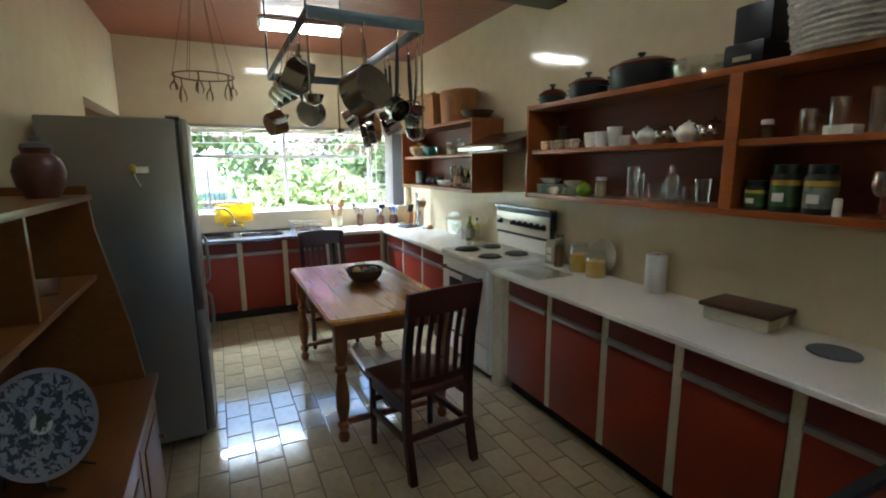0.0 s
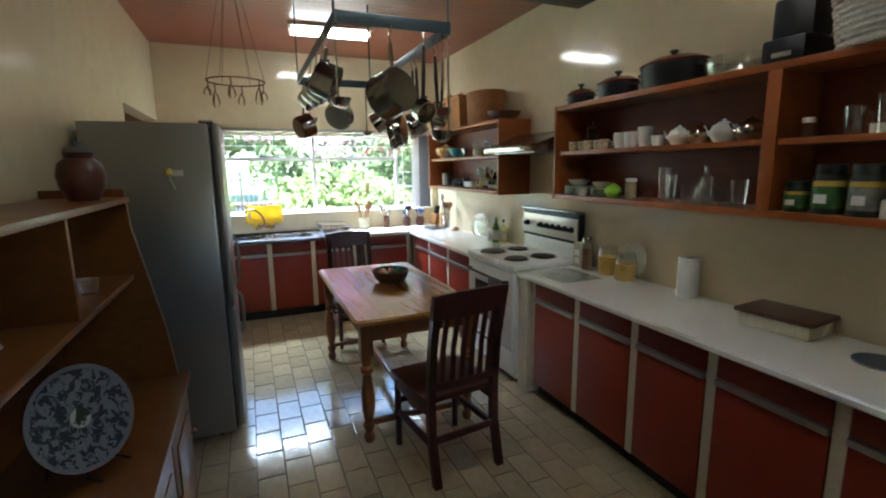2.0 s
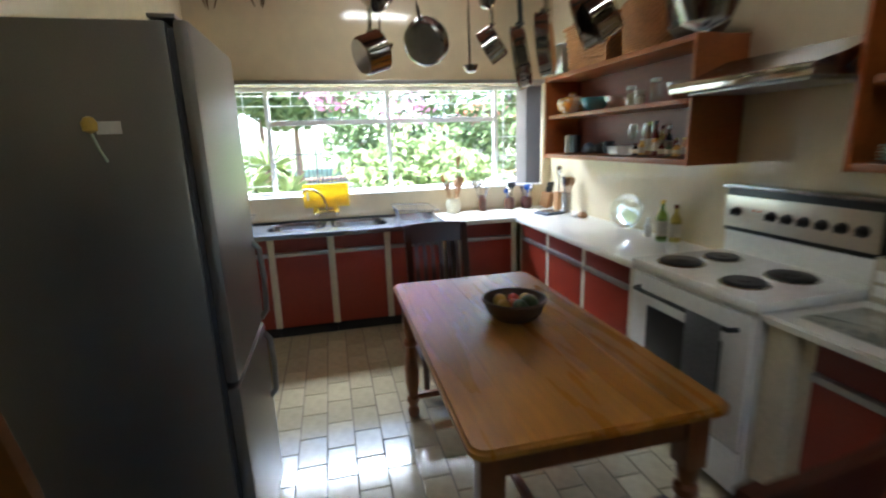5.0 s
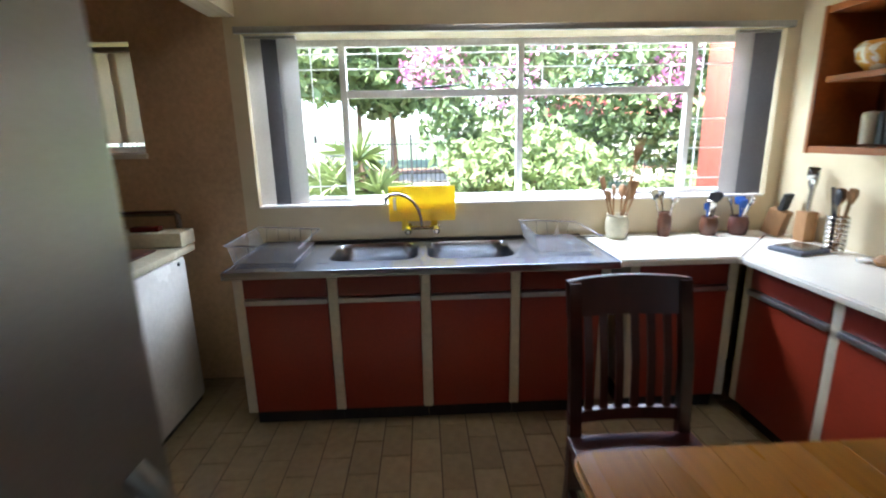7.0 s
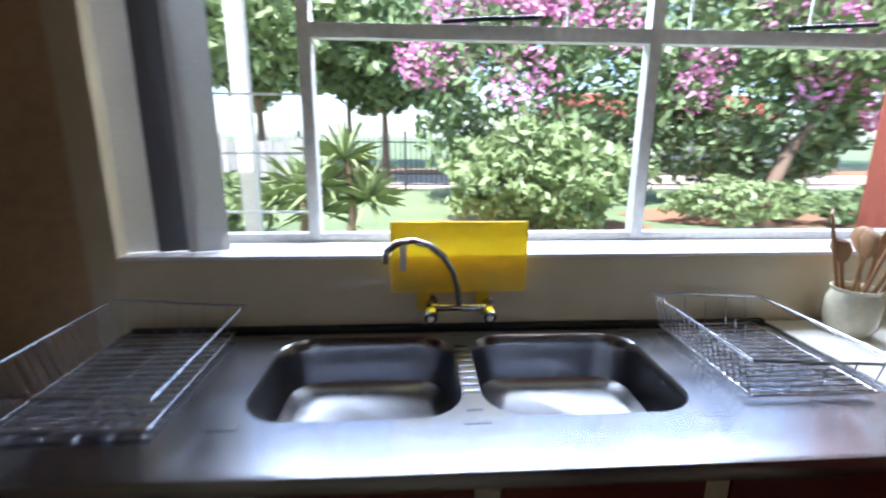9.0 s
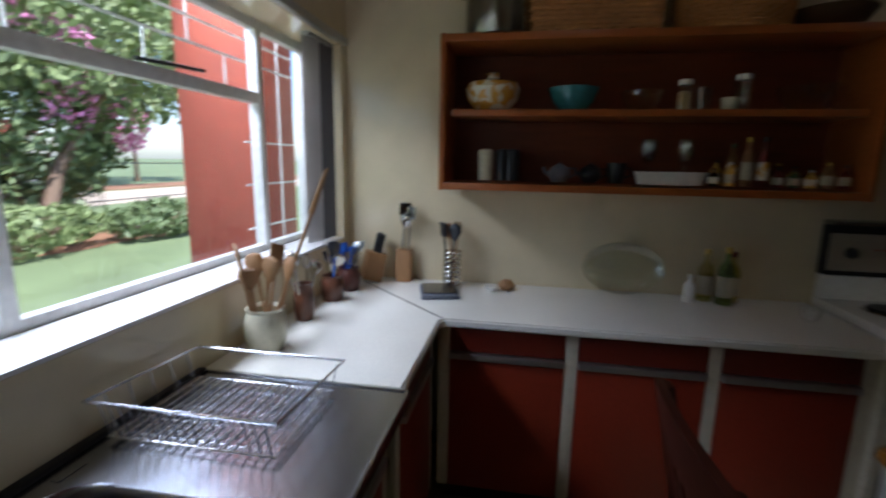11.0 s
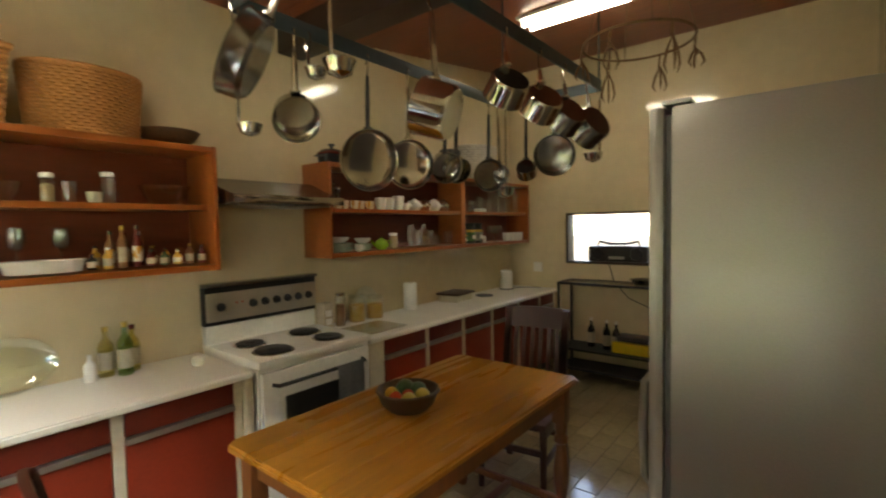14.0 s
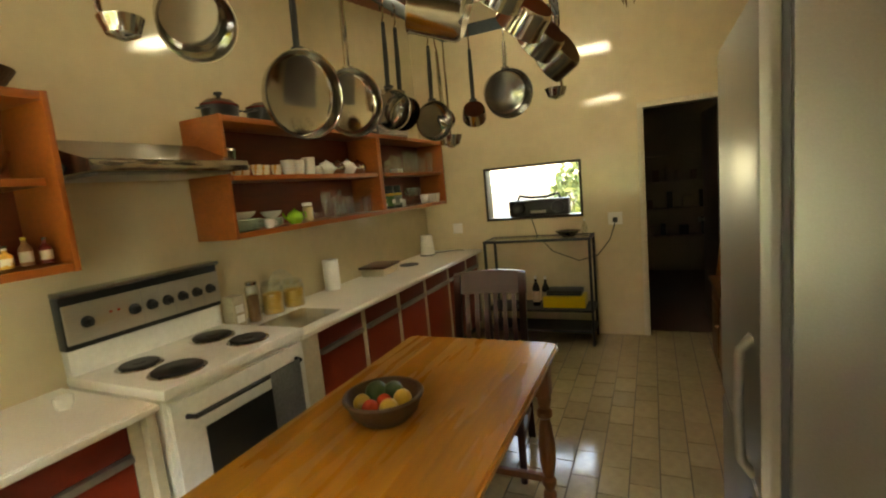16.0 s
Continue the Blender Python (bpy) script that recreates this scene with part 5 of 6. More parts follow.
kt = thing("kettle", "white plastic jug kettle on the worktop", "kettle", pose(4.10, 1.22, 0.90, 0, 0, 0))
part("body", lt([(0, 0), (0.075, 0), (0.078, 0.02), (0.062, 0.2), (0.055, 0.215), (0, 0.22)], 24), M_CHINA, kt)
part("handle", tb([(0, -0.06, 0.2), (0, -0.12, 0.19), (0, -0.125, 0.09), (0, -0.07, 0.05)], 0.012), M_CHINA, kt)
part("spout", tb([(0, 0.055, 0.17), (0, 0.085, 0.21)], [0.025, 0.012]), M_CHINA, kt)
part("foot", lt([(0, 0), (0.08, 0), (0.08, 0.012), (0, 0.014)], 24), M_BLACK, kt)
solid("cable", tb([(4.1, 1.13, 0.906), (3.95, 1.0, 0.906), (3.85, 0.95, 0.906), (3.78, 1.0, 0.908)], 0.004), M_CABLE, "black kettle cable on the worktop", "cable")

# north worktop
dpl = lt(wall_profile([(0.11, 0), (0.15, 0.02), (0.16, 0.03)], 0.005), 36, Matrix.Diagonal((0.8, 1.2, 1, 1)))
solid("glass_platter", dpl, M_GLASS, "oval glass platter leaning against the wall", "platter", m=pose(4.19, 5.42, 1.03, 0, -76, 0))
for x, y, h, mm, cm in ((4.17, 5.04, 0.23, M_OIL, M_YEL_FRUIT), (4.12, 4.97, 0.25, M_GREENGLASS, M_YEL_FRUIT), (4.18, 4.92, 0.22, M_OIL, M_CASTRED)):
    bottle(x, y, 0.90, 0.035, h + 0.02, mm, cm, "tall bottle of cooking oil by the stove", M_LABEL, "oil_bottle")
bottle(4.13, 5.12, 0.90, 0.026, 0.13, M_CHINA, M_CHINA, "white salt shaker by the stove", name="salt_shaker")
cup(3.97, 4.68, 0.90, 0.034, 0.045, M_CHINA, "small white cup by the stove", False)
sl = thing("trinket", "small shell and wooden trinket on the worktop", "ornament", pose(4.13, 5.98, 0.90))
part("shell", lt([(0, 0), (0.035, 0.005), (0.045, 0.025), (0.025, 0.05), (0, 0.055)], 12), M_SPOON, sl)
part("fan", lt([(0, 0), (0.03, 0.004), (0.036, 0.02), (0, 0.03)], 10, pose(-0.03, 0.07, 0)), M_CHINA, sl)
ks = thing("kitchen_scale", "flat grey kitchen scale on the worktop", "scale", pose(3.98, 6.30, 0.90, 0, 0, 15))
part("base", bx(-0.11, 0.11, -0.09, 0.09, 0, 0.022, 0.008), M_CLOTH, ks)
part("plate", bx(-0.08, 0.10, -0.08, 0.08, 0.0225, 0.028, 0.003), M_STEEL, ks)
wr = thing("utensil_holder", "coiled wire holder with dark utensils", "utensil holder", pose(4.13, 6.26, 0.90))
for k in range(8):
    part("wire_ring", tb([(0.045 * math.cos(a * 0.393), 0.045 * math.sin(a * 0.393), 0.015 + 0.024 * k) for a in range(16)], 0.004, 6, True), M_POLISH, wr)
for k in range(6):
    a = k * 1.05
    part("strut", tb([(0.045 * math.cos(a), 0.045 * math.sin(a), 0), (0.045 * math.cos(a), 0.045 * math.sin(a), 0.19)], 0.003, 6), M_POLISH, wr)


def utensil(m, kind, mat, ln, label):
    u = thing("utensil", label, "utensil", m)
    part("shaft", tb([(0, 0, 0), (0, 0, ln * 0.5), (0, 0, ln * 0.8)], [0.006, 0.005, 0.006], 8), mat, u)
    if kind == "spoon":
        part("head", lt([(0, ln * 0.70), (0.02, ln * 0.78), (0.034, ln * 0.89), (0.026, ln * 0.97), (0, ln)], 14, Matrix.Diagonal((1, 0.35, 1, 1))), mat, u)
    elif kind == "turner":
        part("head", bx(-0.03, 0.03, -0.003, 0.003, ln * 0.78, ln, 0.002), mat, u)
    elif kind == "fork":
        for k in (-1.5, -0.5, 0.5, 1.5):
            part("prong", tb([(0, 0, ln * 0.76), (k * 0.022 * ln, 0, ln * 0.84), (k * 0.028 * ln, 0, ln)], [0.006 * ln / 0.4, 0.0045 * ln / 0.4, 0.003], 6), mat, u)
    elif kind == "whisk":
        for k in range(4):
            a = math.pi * k / 4
            part("loop", tb([(s * 0.027 * math.cos(a), s * 0.027 * math.sin(a), ln * z) for s, z in ((0, 0.75), (0.7, 0.82), (1, 0.9), (0.6, 0.98), (0, 1), (-0.6, 0.98), (-1, 0.9), (-0.7, 0.82), (0, 0.75))], 0.0016, 5), mat, u)
    return u


def crock(x, y, r, h, mat, label, kit, tall):
    bm = lt(wall_profile([(r * 0.8, 0), (r, h * 0.3), (r * 1.02, h * 0.7), (r * 0.85, h * 0.92), (r * 0.92, h)], 0.006), 26)
    solid("utensil_pot", bm, mat, label, "pot", m=pose(x, y, 0.90))
    rr = random.Random(int(x * 1000))
    for n, (kind, mm) in enumerate(kit):
        a = 2 * math.pi * n / len(kit) + 0.4
        ln = tall * rr.uniform(0.82, 1.1)
        utensil(pose(x + 0.3 * r * math.cos(a), y + 0.3 * r * math.sin(a), 0.912, -14 * math.sin(a) + rr.uniform(-4, 4), 14 * math.cos(a) + rr.uniform(-4, 4), rr.uniform(0, 180)), kind, mm, ln,
                ("wooden " if mm is M_SPOON else "metal " if mm is M_POLISH else "plastic ") + kind + " standing in a pot on the worktop")


W, P, D, BL = M_SPOON, M_POLISH, M_CASTBLACK, M_BLUE
crock(3.19, 6.75, 0.068, 0.145, M_POTCREAM, "cream round crock full of wooden spoons", [("spoon", W), ("spoon", W), ("turner", W), ("spoon", W), ("turner", W), ("spoon", W), ("fork", W), ("spoon", W)], 0.34)
utensil(pose(3.20, 6.755, 0.92, 21, -6, 15), "fork", W, 0.63, "long dark wooden fork standing in the crock")
crock(3.49, 6.76, 0.04, 0.15, M_POTTERY, "tall brown glazed pot of utensils", [("spoon", P), ("whisk", P), ("turner", P), ("spoon", P), ("whisk", P)], 0.28)
crock(3.77, 6.76, 0.052, 0.115, M_POTTERY, "brown glazed pot of cutlery", [("fork", P), ("turner", D), ("spoon", P), ("turner", BL), ("spoon", D), ("fork", P)], 0.24)
crock(3.95, 6.75, 0.056, 0.115, M_TERRA, "reddish clay pot of cutlery", [("turner", BL), ("spoon", P), ("spoon", BL), ("fork", P), ("spoon", P), ("turner", BL)], 0.23)
for k, (kind, mm) in enumerate((("spoon", W), ("turner", D), ("spoon", D), ("fork", W), ("spoon", W))):
    a = 1.26 * k
    utensil(pose(4.13 + 0.015 * math.cos(a), 6.26 + 0.015 * math.sin(a), 0.905, -7 * math.sin(a), 7 * math.cos(a), 40 * k), kind, mm, 0.33, "dark cooking utensil in the wire holder")
kb = thing("knife_block", "wooden knife block with black-handled knives", "knife block", pose(4.13, 6.70, 0.90, 0, 0, 30))
part("block", bx(-0.05, 0.05, -0.05, 0.05, 0, 0.15, 0.006, m=pose(0, 0, 0.012, 14)), M_SPOON, kb)
for k in range(5):
    part("knife_handle", bx(-0.008, 0.008, -0.012, 0.012, 0.15, 0.25, 0.004, m=pose(-0.036 + 0.018 * k, 0.01 * (k % 2) - 0.005, 0.012, 14)), M_BLACK, kb)
tg = thing("utensil_box", "square wooden box holding steel tongs and spatulas", "utensil holder", pose(4.19, 6.53, 0.90))
part("box", bx(-0.035, 0.035, -0.04, 0.04, 0, 0.17, 0.004), M_SPOON, tg)
for k, (kind, ln) in enumerate((("turner", 0.40), ("spoon", 0.36), ("turner", 0.42))):
    utensil(pose(4.175 + 0.012 * k, 6.51 + 0.02 * k, 1.0, 3 - 4 * k, -3, 60 + 30 * k), kind, M_POLISH, ln - 0.1, "steel " + kind + " standing in the wooden box")

# ---- table wares ----
fb = thing("fruit_bowl", "dark carved wooden bowl on the table", "bowl", pose(2.815, 4.265, TZ))
part("bowl", lt(wall_profile([(0.09, 0), (0.12, 0.03), (0.142, 0.085)], 0.01), 40), M_BOWL, fb)
part("rim", tb([(0.138 * math.cos(a * 0.157), 0.138 * math.sin(a * 0.157), 0.086) for a in range(40)], 0.008, 8, True), M_BOWL, fb)
for x, y, r, mm, nm in ((-0.05, 0.05, 0.036, M_YEL_FRUIT, "lemon"), (0.02, 0.06, 0.032, M_RED_FRUIT, "tomato"), (-0.06, -0.03, 0.036, M_YEL_FRUIT, "lemon"), (0.0, 0.0, 0.03, M_RED_FRUIT, "tomato"), (0.055, -0.04, 0.045, M_GRN_FRUIT, "avocado"), (0.07, 0.035, 0.034, M_YEL_FRUIT, "lemon"), (0.0, -0.07, 0.04, M_GRN_FRUIT, "avocado")):
    r *= 0.88
    prof = [(0, -r)] + [(r * math.cos(a * 0.3927 - 1.5708), r * math.sin(a * 0.3927 - 1.5708)) for a in range(1, 8)] + [(0, r)]
    solid(nm, lt(prof, 18, Matrix.Diagonal((1, 1.15, 1, 1))), mm, "ripe " + nm + " in the wooden bowl on the table", "fruit", m=pose(2.815 + x, 4.265 + y, TZ + 0.012 + r + 0.02, 10, 15, 50 * x))

# ---- pot rack and pans ----
RZ = 2.37
rk = thing("pot_rack", "blue-grey flat steel pot rack hung from the ceiling", "pot rack", pose(2.585, 4.1, RZ))
R0, R1, Q0, Q1 = 2.29, 2.885, 3.24, 5.0
for x in (R0, R1):
    part("long_bar", bx(x - 0.004, x + 0.004, Q0, Q1, RZ - 0.03, RZ + 0.03, 0.002), M_RACK, rk, world_space=True)
for y in (Q0, Q1):
    part("cross_bar", bx(R0 + 0.005, R1 - 0.005, y, y + 0.008, RZ - 0.03, RZ + 0.03, 0.002), M_RACK, rk, world_space=True)
for x, y, z in ((R0, Q0 + 0.03, 3.08), (R1, Q0 + 0.03, 3.08), (R0, Q1 - 0.03, ZC), (R1, Q1 - 0.03, ZC)):
    part("hanger_rod", tb([(x, y, RZ), (x, y, z)], 0.006, 8), M_RACK, rk, world_space=True)


def hook(u):
    part("hook", tb([(0, 0.012, 0.0), (0, 0.012, 0.03), (0, 0, 0.045), (0, -0.012, 0.03), (0, -0.006, -0.03), (0, 0.004, -0.045)], 0.0035, 6), M_POLISH, u, "steel S-hook")


def pan(m, r, h, handle, mat, label, lean=20, dark_handle=False, name="saucepan"):
    """Hangs from a hook at the origin by its handle; the open side looks along -y, leaning."""
    p = thing(name, label, "pan", m)
    hook(p)
    hm = M_BLACK if dark_handle else mat
    part("handle", tb([(0, 0, -0.05), (0, 0.004, -0.05 - handle * 0.5), (0, 0.012, -0.05 - handle)], [0.008, 0.011, 0.010], 8), hm, p)
    c = pose(0, 0.012, -0.05 - handle - r * 0.98) @ pose(0, 0, 0, 90 + lean, 0, 0)
    prof = wall_profile([(r * 0.86, -h / 2), (r * 0.96, -h / 2 + 0.012), (r, h / 2 - 0.004), (r * 1.03, h / 2)], 0.004)
    part("body", lt(prof, 32, c), mat, p)
    part("rivet", lt([(0, 0), (0.02, 0.004), (0.02, 0.012), (0, 0.014)], 12, pose(0, 0.006, -0.05 - handle)), hm, p)
    return p


def ladle(m, ln, r, label):
    u = thing("ladle", label, "ladle", m)
    hook(u)
    part("shaft", tb([(0, 0, -0.04), (0, 0, -0.04 - ln), (0, 0.01, -0.06 - ln)], 0.006, 8), M_POLISH, u)
    part("cup", lt(wall_profile([(r * 0.2, -r), (r * 0.75, -r * 0.75), (r, -r * 0.1), (r * 1.02, 0)], 0.003), 24, pose(0, r * 0.9, -0.05 - ln)), M_POLISH, u)
    return u


HB = RZ - 0.045
# along the east bar, from the window end
ladle(pose(R1, 4.70, HB, 0, 0, 100), 0.05, 0.042, "short steel ladle on the rack")
pan(pose(R1, 4.76, HB, 0, 0, 240), 0.085, 0.09, 0.15, M_POLISH, "polished steel saucepan on the rack", 30)
pan(pose(R1, 4.40, HB, 0, 0, 250), 0.13, 0.055, 0.23, M_POLISH, "wide steel frying pan with a black handle", 10, True, "frying_pan")
pan(pose(R1 - 0.005, 4.15, HB, 0, 0, 238), 0.115, 0.05, 0.24, M_POLISH, "steel frying pan with an upright handle", 6, False, "frying_pan")
pan(pose(R1, 3.86, HB, 0, 0, 240), 0.08, 0.07, 0.26, M_POLISH, "small steel saucepan on the rack", 20, True)
pan(pose(R1 - 0.005, 3.77, HB, 0, 0, 240), 0.072, 0.07, 0.27, M_POLISH, "small steel saucepan on a long hook", 30, True)
pan(pose(R1 - 0.005, 3.45, HB, 0, 0, 235), 0.095, 0.045, 0.26, M_OLDSTEEL, "small frying pan with a black handle", 8, True, "frying_pan")
pan(pose(R1, 3.34, HB, 0, 0, 60), 0.06, 0.06, 0.28, M_POLISH, "small milk pan on the rack", 25)
ladle(pose(R1 - 0.005, Q0 + 0.02, HB, 0, 0, 20), 0.42, 0.062, "long-handled steel ladle on the rack corner")
# along the west bar
pan(pose(R0 + 0.005, 4.68, HB, 0, 0, 110), 0.088, 0.11, 0.21, M_POLISH, "deep polished saucepan with a long handle", -20)
pan(pose(R0, 4.25, HB, 0, 0, 60), 0.08, 0.085, 0.06, M_POLISH, "polished saucepan on the rack", 40)
pan(pose(R0, 3.97, HB, 0, 0, 60), 0.085, 0.09, 0.06, M_POLISH, "polished saucepan on the rack", 38)
pan(pose(R0, 3.72, HB, 0, 0, 65), 0.085, 0.09, 0.07, M_OLDSTEEL, "steel saucepan with a worn base", 32)
pan(pose(R0 - 0.01, 3.46, HB, 0, 0, 70), 0.095, 0.11, 0.07, M_OLDSTEEL, "steel saucepan with a worn base", 25)
ladle(pose(R0, Q0 + 0.02, HB, 0, 0, -30), 0.27, 0.05, "steel ladle on the rack corner")
# along the cross bars
pan(pose(2.56, Q0 + 0.01, HB, 0, 0, 205), 0.115, 0.14, 0.13, M_OLDSTEEL, "large deep steel pot hanging from the rack end", 14)
pan(pose(2.74, Q0 + 0.015, HB, 0, 0, 20), 0.06, 0.07, 0.26, M_POLISH, "small steel saucepan on the rack end", 30, True)
pan(pose(2.56, Q1 + 0.004, HB, -30, 0, 144), 0.125, 0.065, 0.07, M_OLDSTEEL, "dull round pan on the rack end", 4, False, "frying_pan")
ladle(pose(2.37, Q1 + 0.004, HB, 0, 0, 200), 0.20, 0.045, "steel ladle on the rack end")
ladle(pose(2.85, Q1 + 0.004, HB, 0, 0, 170), 0.30, 0.04, "slim steel ladle on the rack end")

# hanging ring with dried gourds and peppers
RG = (1.83, 4.2, 2.205)
hr = thing("hanging_ring", "wire ring hung with dried gourds and peppers", "mobile", pose(*RG))
part("ring", tb([(0.17 * math.cos(a * 0.2094), 0.17 * math.sin(a * 0.2094), 0.0) for a in range(30)], 0.004, 6, True), M_DRIED, hr)
for k in range(6):
    a = k * 1.047
    part("cord", tb([(0.17 * math.cos(a), 0.17 * math.sin(a), 0), (0, 0, ZC - RG[2])], 0.0018, 5), M_BARK, hr)
for k in range(6):
    a = k * 1.047 + 0.35
    x, y = 0.17 * math.cos(a), 0.17 * math.sin(a)
    bundle = part("stalk", tb([(x, y, 0), (x + 0.004, y, -0.04), (x - 0.004, y, -0.06)], 0.004, 6), M_DRIED, hr)
    for j in range(3):
        b = j * 2.09 + k
        d = Vector((math.cos(b) * 0.025, math.sin(b) * 0.025, 0))
        l2 = 0.06 + 0.05 * ((j * 3 + k) % 3) / 2
        part("dried_pod", tb([(x, y, -0.04), (x + d.x * 0.7, y + d.y * 0.7, -0.04 - l2 * 0.4), (x + d.x, y + d.y, -0.04 - l2 * 0.75), (x + d.x * 0.6, y + d.y * 0.6, -0.04 - l2)], [0.002, 0.0045, 0.004, 0.001], 6), M_DRIED, bundle)

# ---- dresser wares ----
vs = thing("clay_jar", "dark red-brown clay jar on the dresser", "jar", pose(1.25, 3.12, 1.546))
part("body", lt([(0, 0), (0.05, 0), (0.075, 0.05), (0.082, 0.10), (0.07, 0.145), (0.045, 0.165), (0.05, 0.185), (0, 0.185)], 26), M_TERRA, vs)
part("lid", lt([(0.05, 0.186), (0.045, 0.2), (0.015, 0.21), (0.018, 0.225), (0, 0.23)], 20), M_BLIND, vs, "blue-grey lid")
for y, z, tl in ((2.74, 1.1905, 0), (2.36, 1.1905, 15)):
    ph = thing("picture_card", "small printed card propped up on the dresser shelf", "card", pose(1.19, y, z, 0, 0, 62 + tl))
    part("card", bx(-0.07, 0.07, -0.003, 0.003, 0.0, 0.13, 0.001, m=pose(0, 0, 0.0, -22)), M_PHOTO, ph)
    part("stand", bx(-0.01, 0.01, 0.03, 0.036, 0.0, 0.08, 0.001, m=pose(0, 0.015, 0.0, 14)), M_BLACK, ph)
for x, y in ((1.2, 2.90), (1.25, 3.02)):
    tumbler(x, y, 1.1905, 0.035, 0.06, "small green glass dish on the dresser shelf")
pt = thing("display_plate", "large oval blue and white patterned platter on a stand", "plate", pose(1.27, 2.66, 0.666, 0, 0, 65) @ Matrix.Diagonal((0.92, 0.92, 0.92, 1)))
prof = [(0, 0), (0.15, 0.0), (0.17, 0.008), (0.215, 0.022), (0.218, 0.027), (0.168, 0.014), (0, 0.008)]
part("plate", lt(prof, 48, pose(0, -0.0, 0.20, 68) @ Matrix.Diagonal((1, 0.86, 1, 1))), M_PLATE, pt)
part("centre", lt([(0, 0.0095), (0.148, 0.0095), (0.156, 0.0125)], 48, pose(0, -0.0, 0.20, 68) @ Matrix.Diagonal((1, 0.86, 1, 1))), M_PLATECENTRE, pt, "white ground painted with dark green foliage")
part("rim_band", lt([(0.20, 0.024), (0.219, 0.028), (0.217, 0.022)], 48, pose(0, -0.0, 0.20, 68) @ Matrix.Diagonal((1, 0.86, 1, 1))), M_BLIND, pt, "blue-grey glazed rim")
for s in (-0.07, 0.07):
    part("stand_leg", tb([(s, -0.12, 0.0), (s, -0.06, 0.01), (s, 0.03, 0.22), (s, 0.09, 0.004)], 0.005, 6), M_BLACK, pt)

# ---- south end ----
TR = thing("metal_rack", "black steel rack table below the serving hatch", "rack", pose(2.95, 1.07, 0))
for x in (2.45, 3.45):
    for y in (0.92, 1.25):
        part("leg", bx(x - 0.0125, x + 0.0125, y - 0.0125, y + 0.0125, 0, 1.0, 0.002), M_BLACK, TR, world_space=True)
for z in (1.0, 0.32, 0.12):
    bm = bmesh.new()
    box(bm, 2.437, 3.463, 0.907, 0.93, z, z + 0.025, 0.002)
    box(bm, 2.437, 3.463, 1.24, 1.263, z, z + 0.025, 0.002)
    for x in (2.437, 3.44):
        box(bm, x, x + 0.023, 0.931, 1.239, z, z + 0.025, 0.002)
    part("shelf_frame", bm, M_BLACK, TR, world_space=True)
    part("shelf", bx(2.46, 3.44, 0.93, 1.24, z + 0.012, z + 0.022), M_GLASS if z > 0.9 else M_BLACK, TR, "glass top" if z > 0.9 else "", world_space=True)
for x, y in ((3.0, 1.1), (2.9, 1.12), (3.18, 1.05)):
    bottle(x, y, 0.3425, 0.037, 0.30, M_WINE, M_CHINA, "dark wine bottle on the rack", M_LABEL, "wine_bottle")
tbx = thing("tool_case", "yellow and black plastic tool case on the rack", "tool case", pose(2.72, 1.08, 0.3425))
part("case", bx(-0.2, 0.2, -0.12, 0.12, 0, 0.11, 0.015), M_YELLOW, tbx)
part("cover", bx(-0.17, 0.17, -0.1, 0.1, 0.111, 0.17, 0.025), M_BLACK, tbx, "black cover")
solid("shallow_bowl", lt(wall_profile([(0.06, 0), (0.12, 0.05)], 0.004), 26), M_OLDSTEEL, "shallow metal bowl on the rack", "bowl", m=pose(2.66, 1.08, 1.026))
bottle(2.5, 1.12, 1.026, 0.025, 0.16, M_GLASS, M_CHINA, "small clear bottle on the rack", name="small_bottle")
bb = thing("portable_stereo", "black portable stereo standing in the serving hatch", "stereo", pose(2.98, YS - 0.07, HZ0 + 0.026))
part("body", bx(-0.31, 0.31, -0.07, 0.06, 0, 0.17, 0.03), M_BLACK, bb)
for s in (-0.2, 0.2):
    part("speaker", lt([(0, 0.004), (0.045, 0.006), (0.06, 0.014), (0.066, 0.0)], 24, pose(s, 0.06, 0.085, -90)), M_CASTBLACK, bb)
part("display", bx(-0.08, 0.08, 0.06, 0.066, 0.03, 0.06, 0.002), M_HANDLE, bb, "grey display strip")
part("handle", tb([(-0.22, 0, 0.165), (-0.2, 0, 0.215), (-0.08, 0, 0.19), (0.08, 0, 0.19), (0.2, 0, 0.215), (0.22, 0, 0.165)], 0.013), M_BLACK, bb)
sk = thing("wall_socket", "white wall socket with a black plug", "socket", pose(2.245, YS, 1.15))
part("face_plate", bx(-0.065, 0.065, 0, 0.01, -0.06, 0.06, 0.004), M_CHINA, sk)
part("plug", bx(-0.022, 0.022, 0.01, 0.045, -0.035, 0.012, 0.006), M_BLACK, sk, "black plug")
solid("cable", tb([(2.245, YS + 0.03, 1.115), (2.30, YS + 0.02, 0.95), (2.42, YS + 0.016, 0.80), (2.6, YS + 0.016, 0.75), (2.85, YS + 0.016, 0.85), (3.0, YS + 0.016, 1.02), (3.05, YS + 0.02, 1.2)], 0.005), M_CABLE, "dark cable looping from the socket to the hatch", "cable")
solid("wall_socket", bx(3.82, 3.93, YS, YS + 0.012, 1.08, 1.19, 0.004), M_CHINA, "white wall socket above the worktop", "socket")

# ---- garden ----
GZ = -0.25
bm = bmesh.new()
v = [bm.verts.new(p) for p in ((-300, -300, GZ), (300, -300, GZ), (300, 300, GZ), (-300, 300, GZ))]
bm.faces.new(v)
structure("ground", bm, M_GRASS, "green lawn with worn patches", "ground")


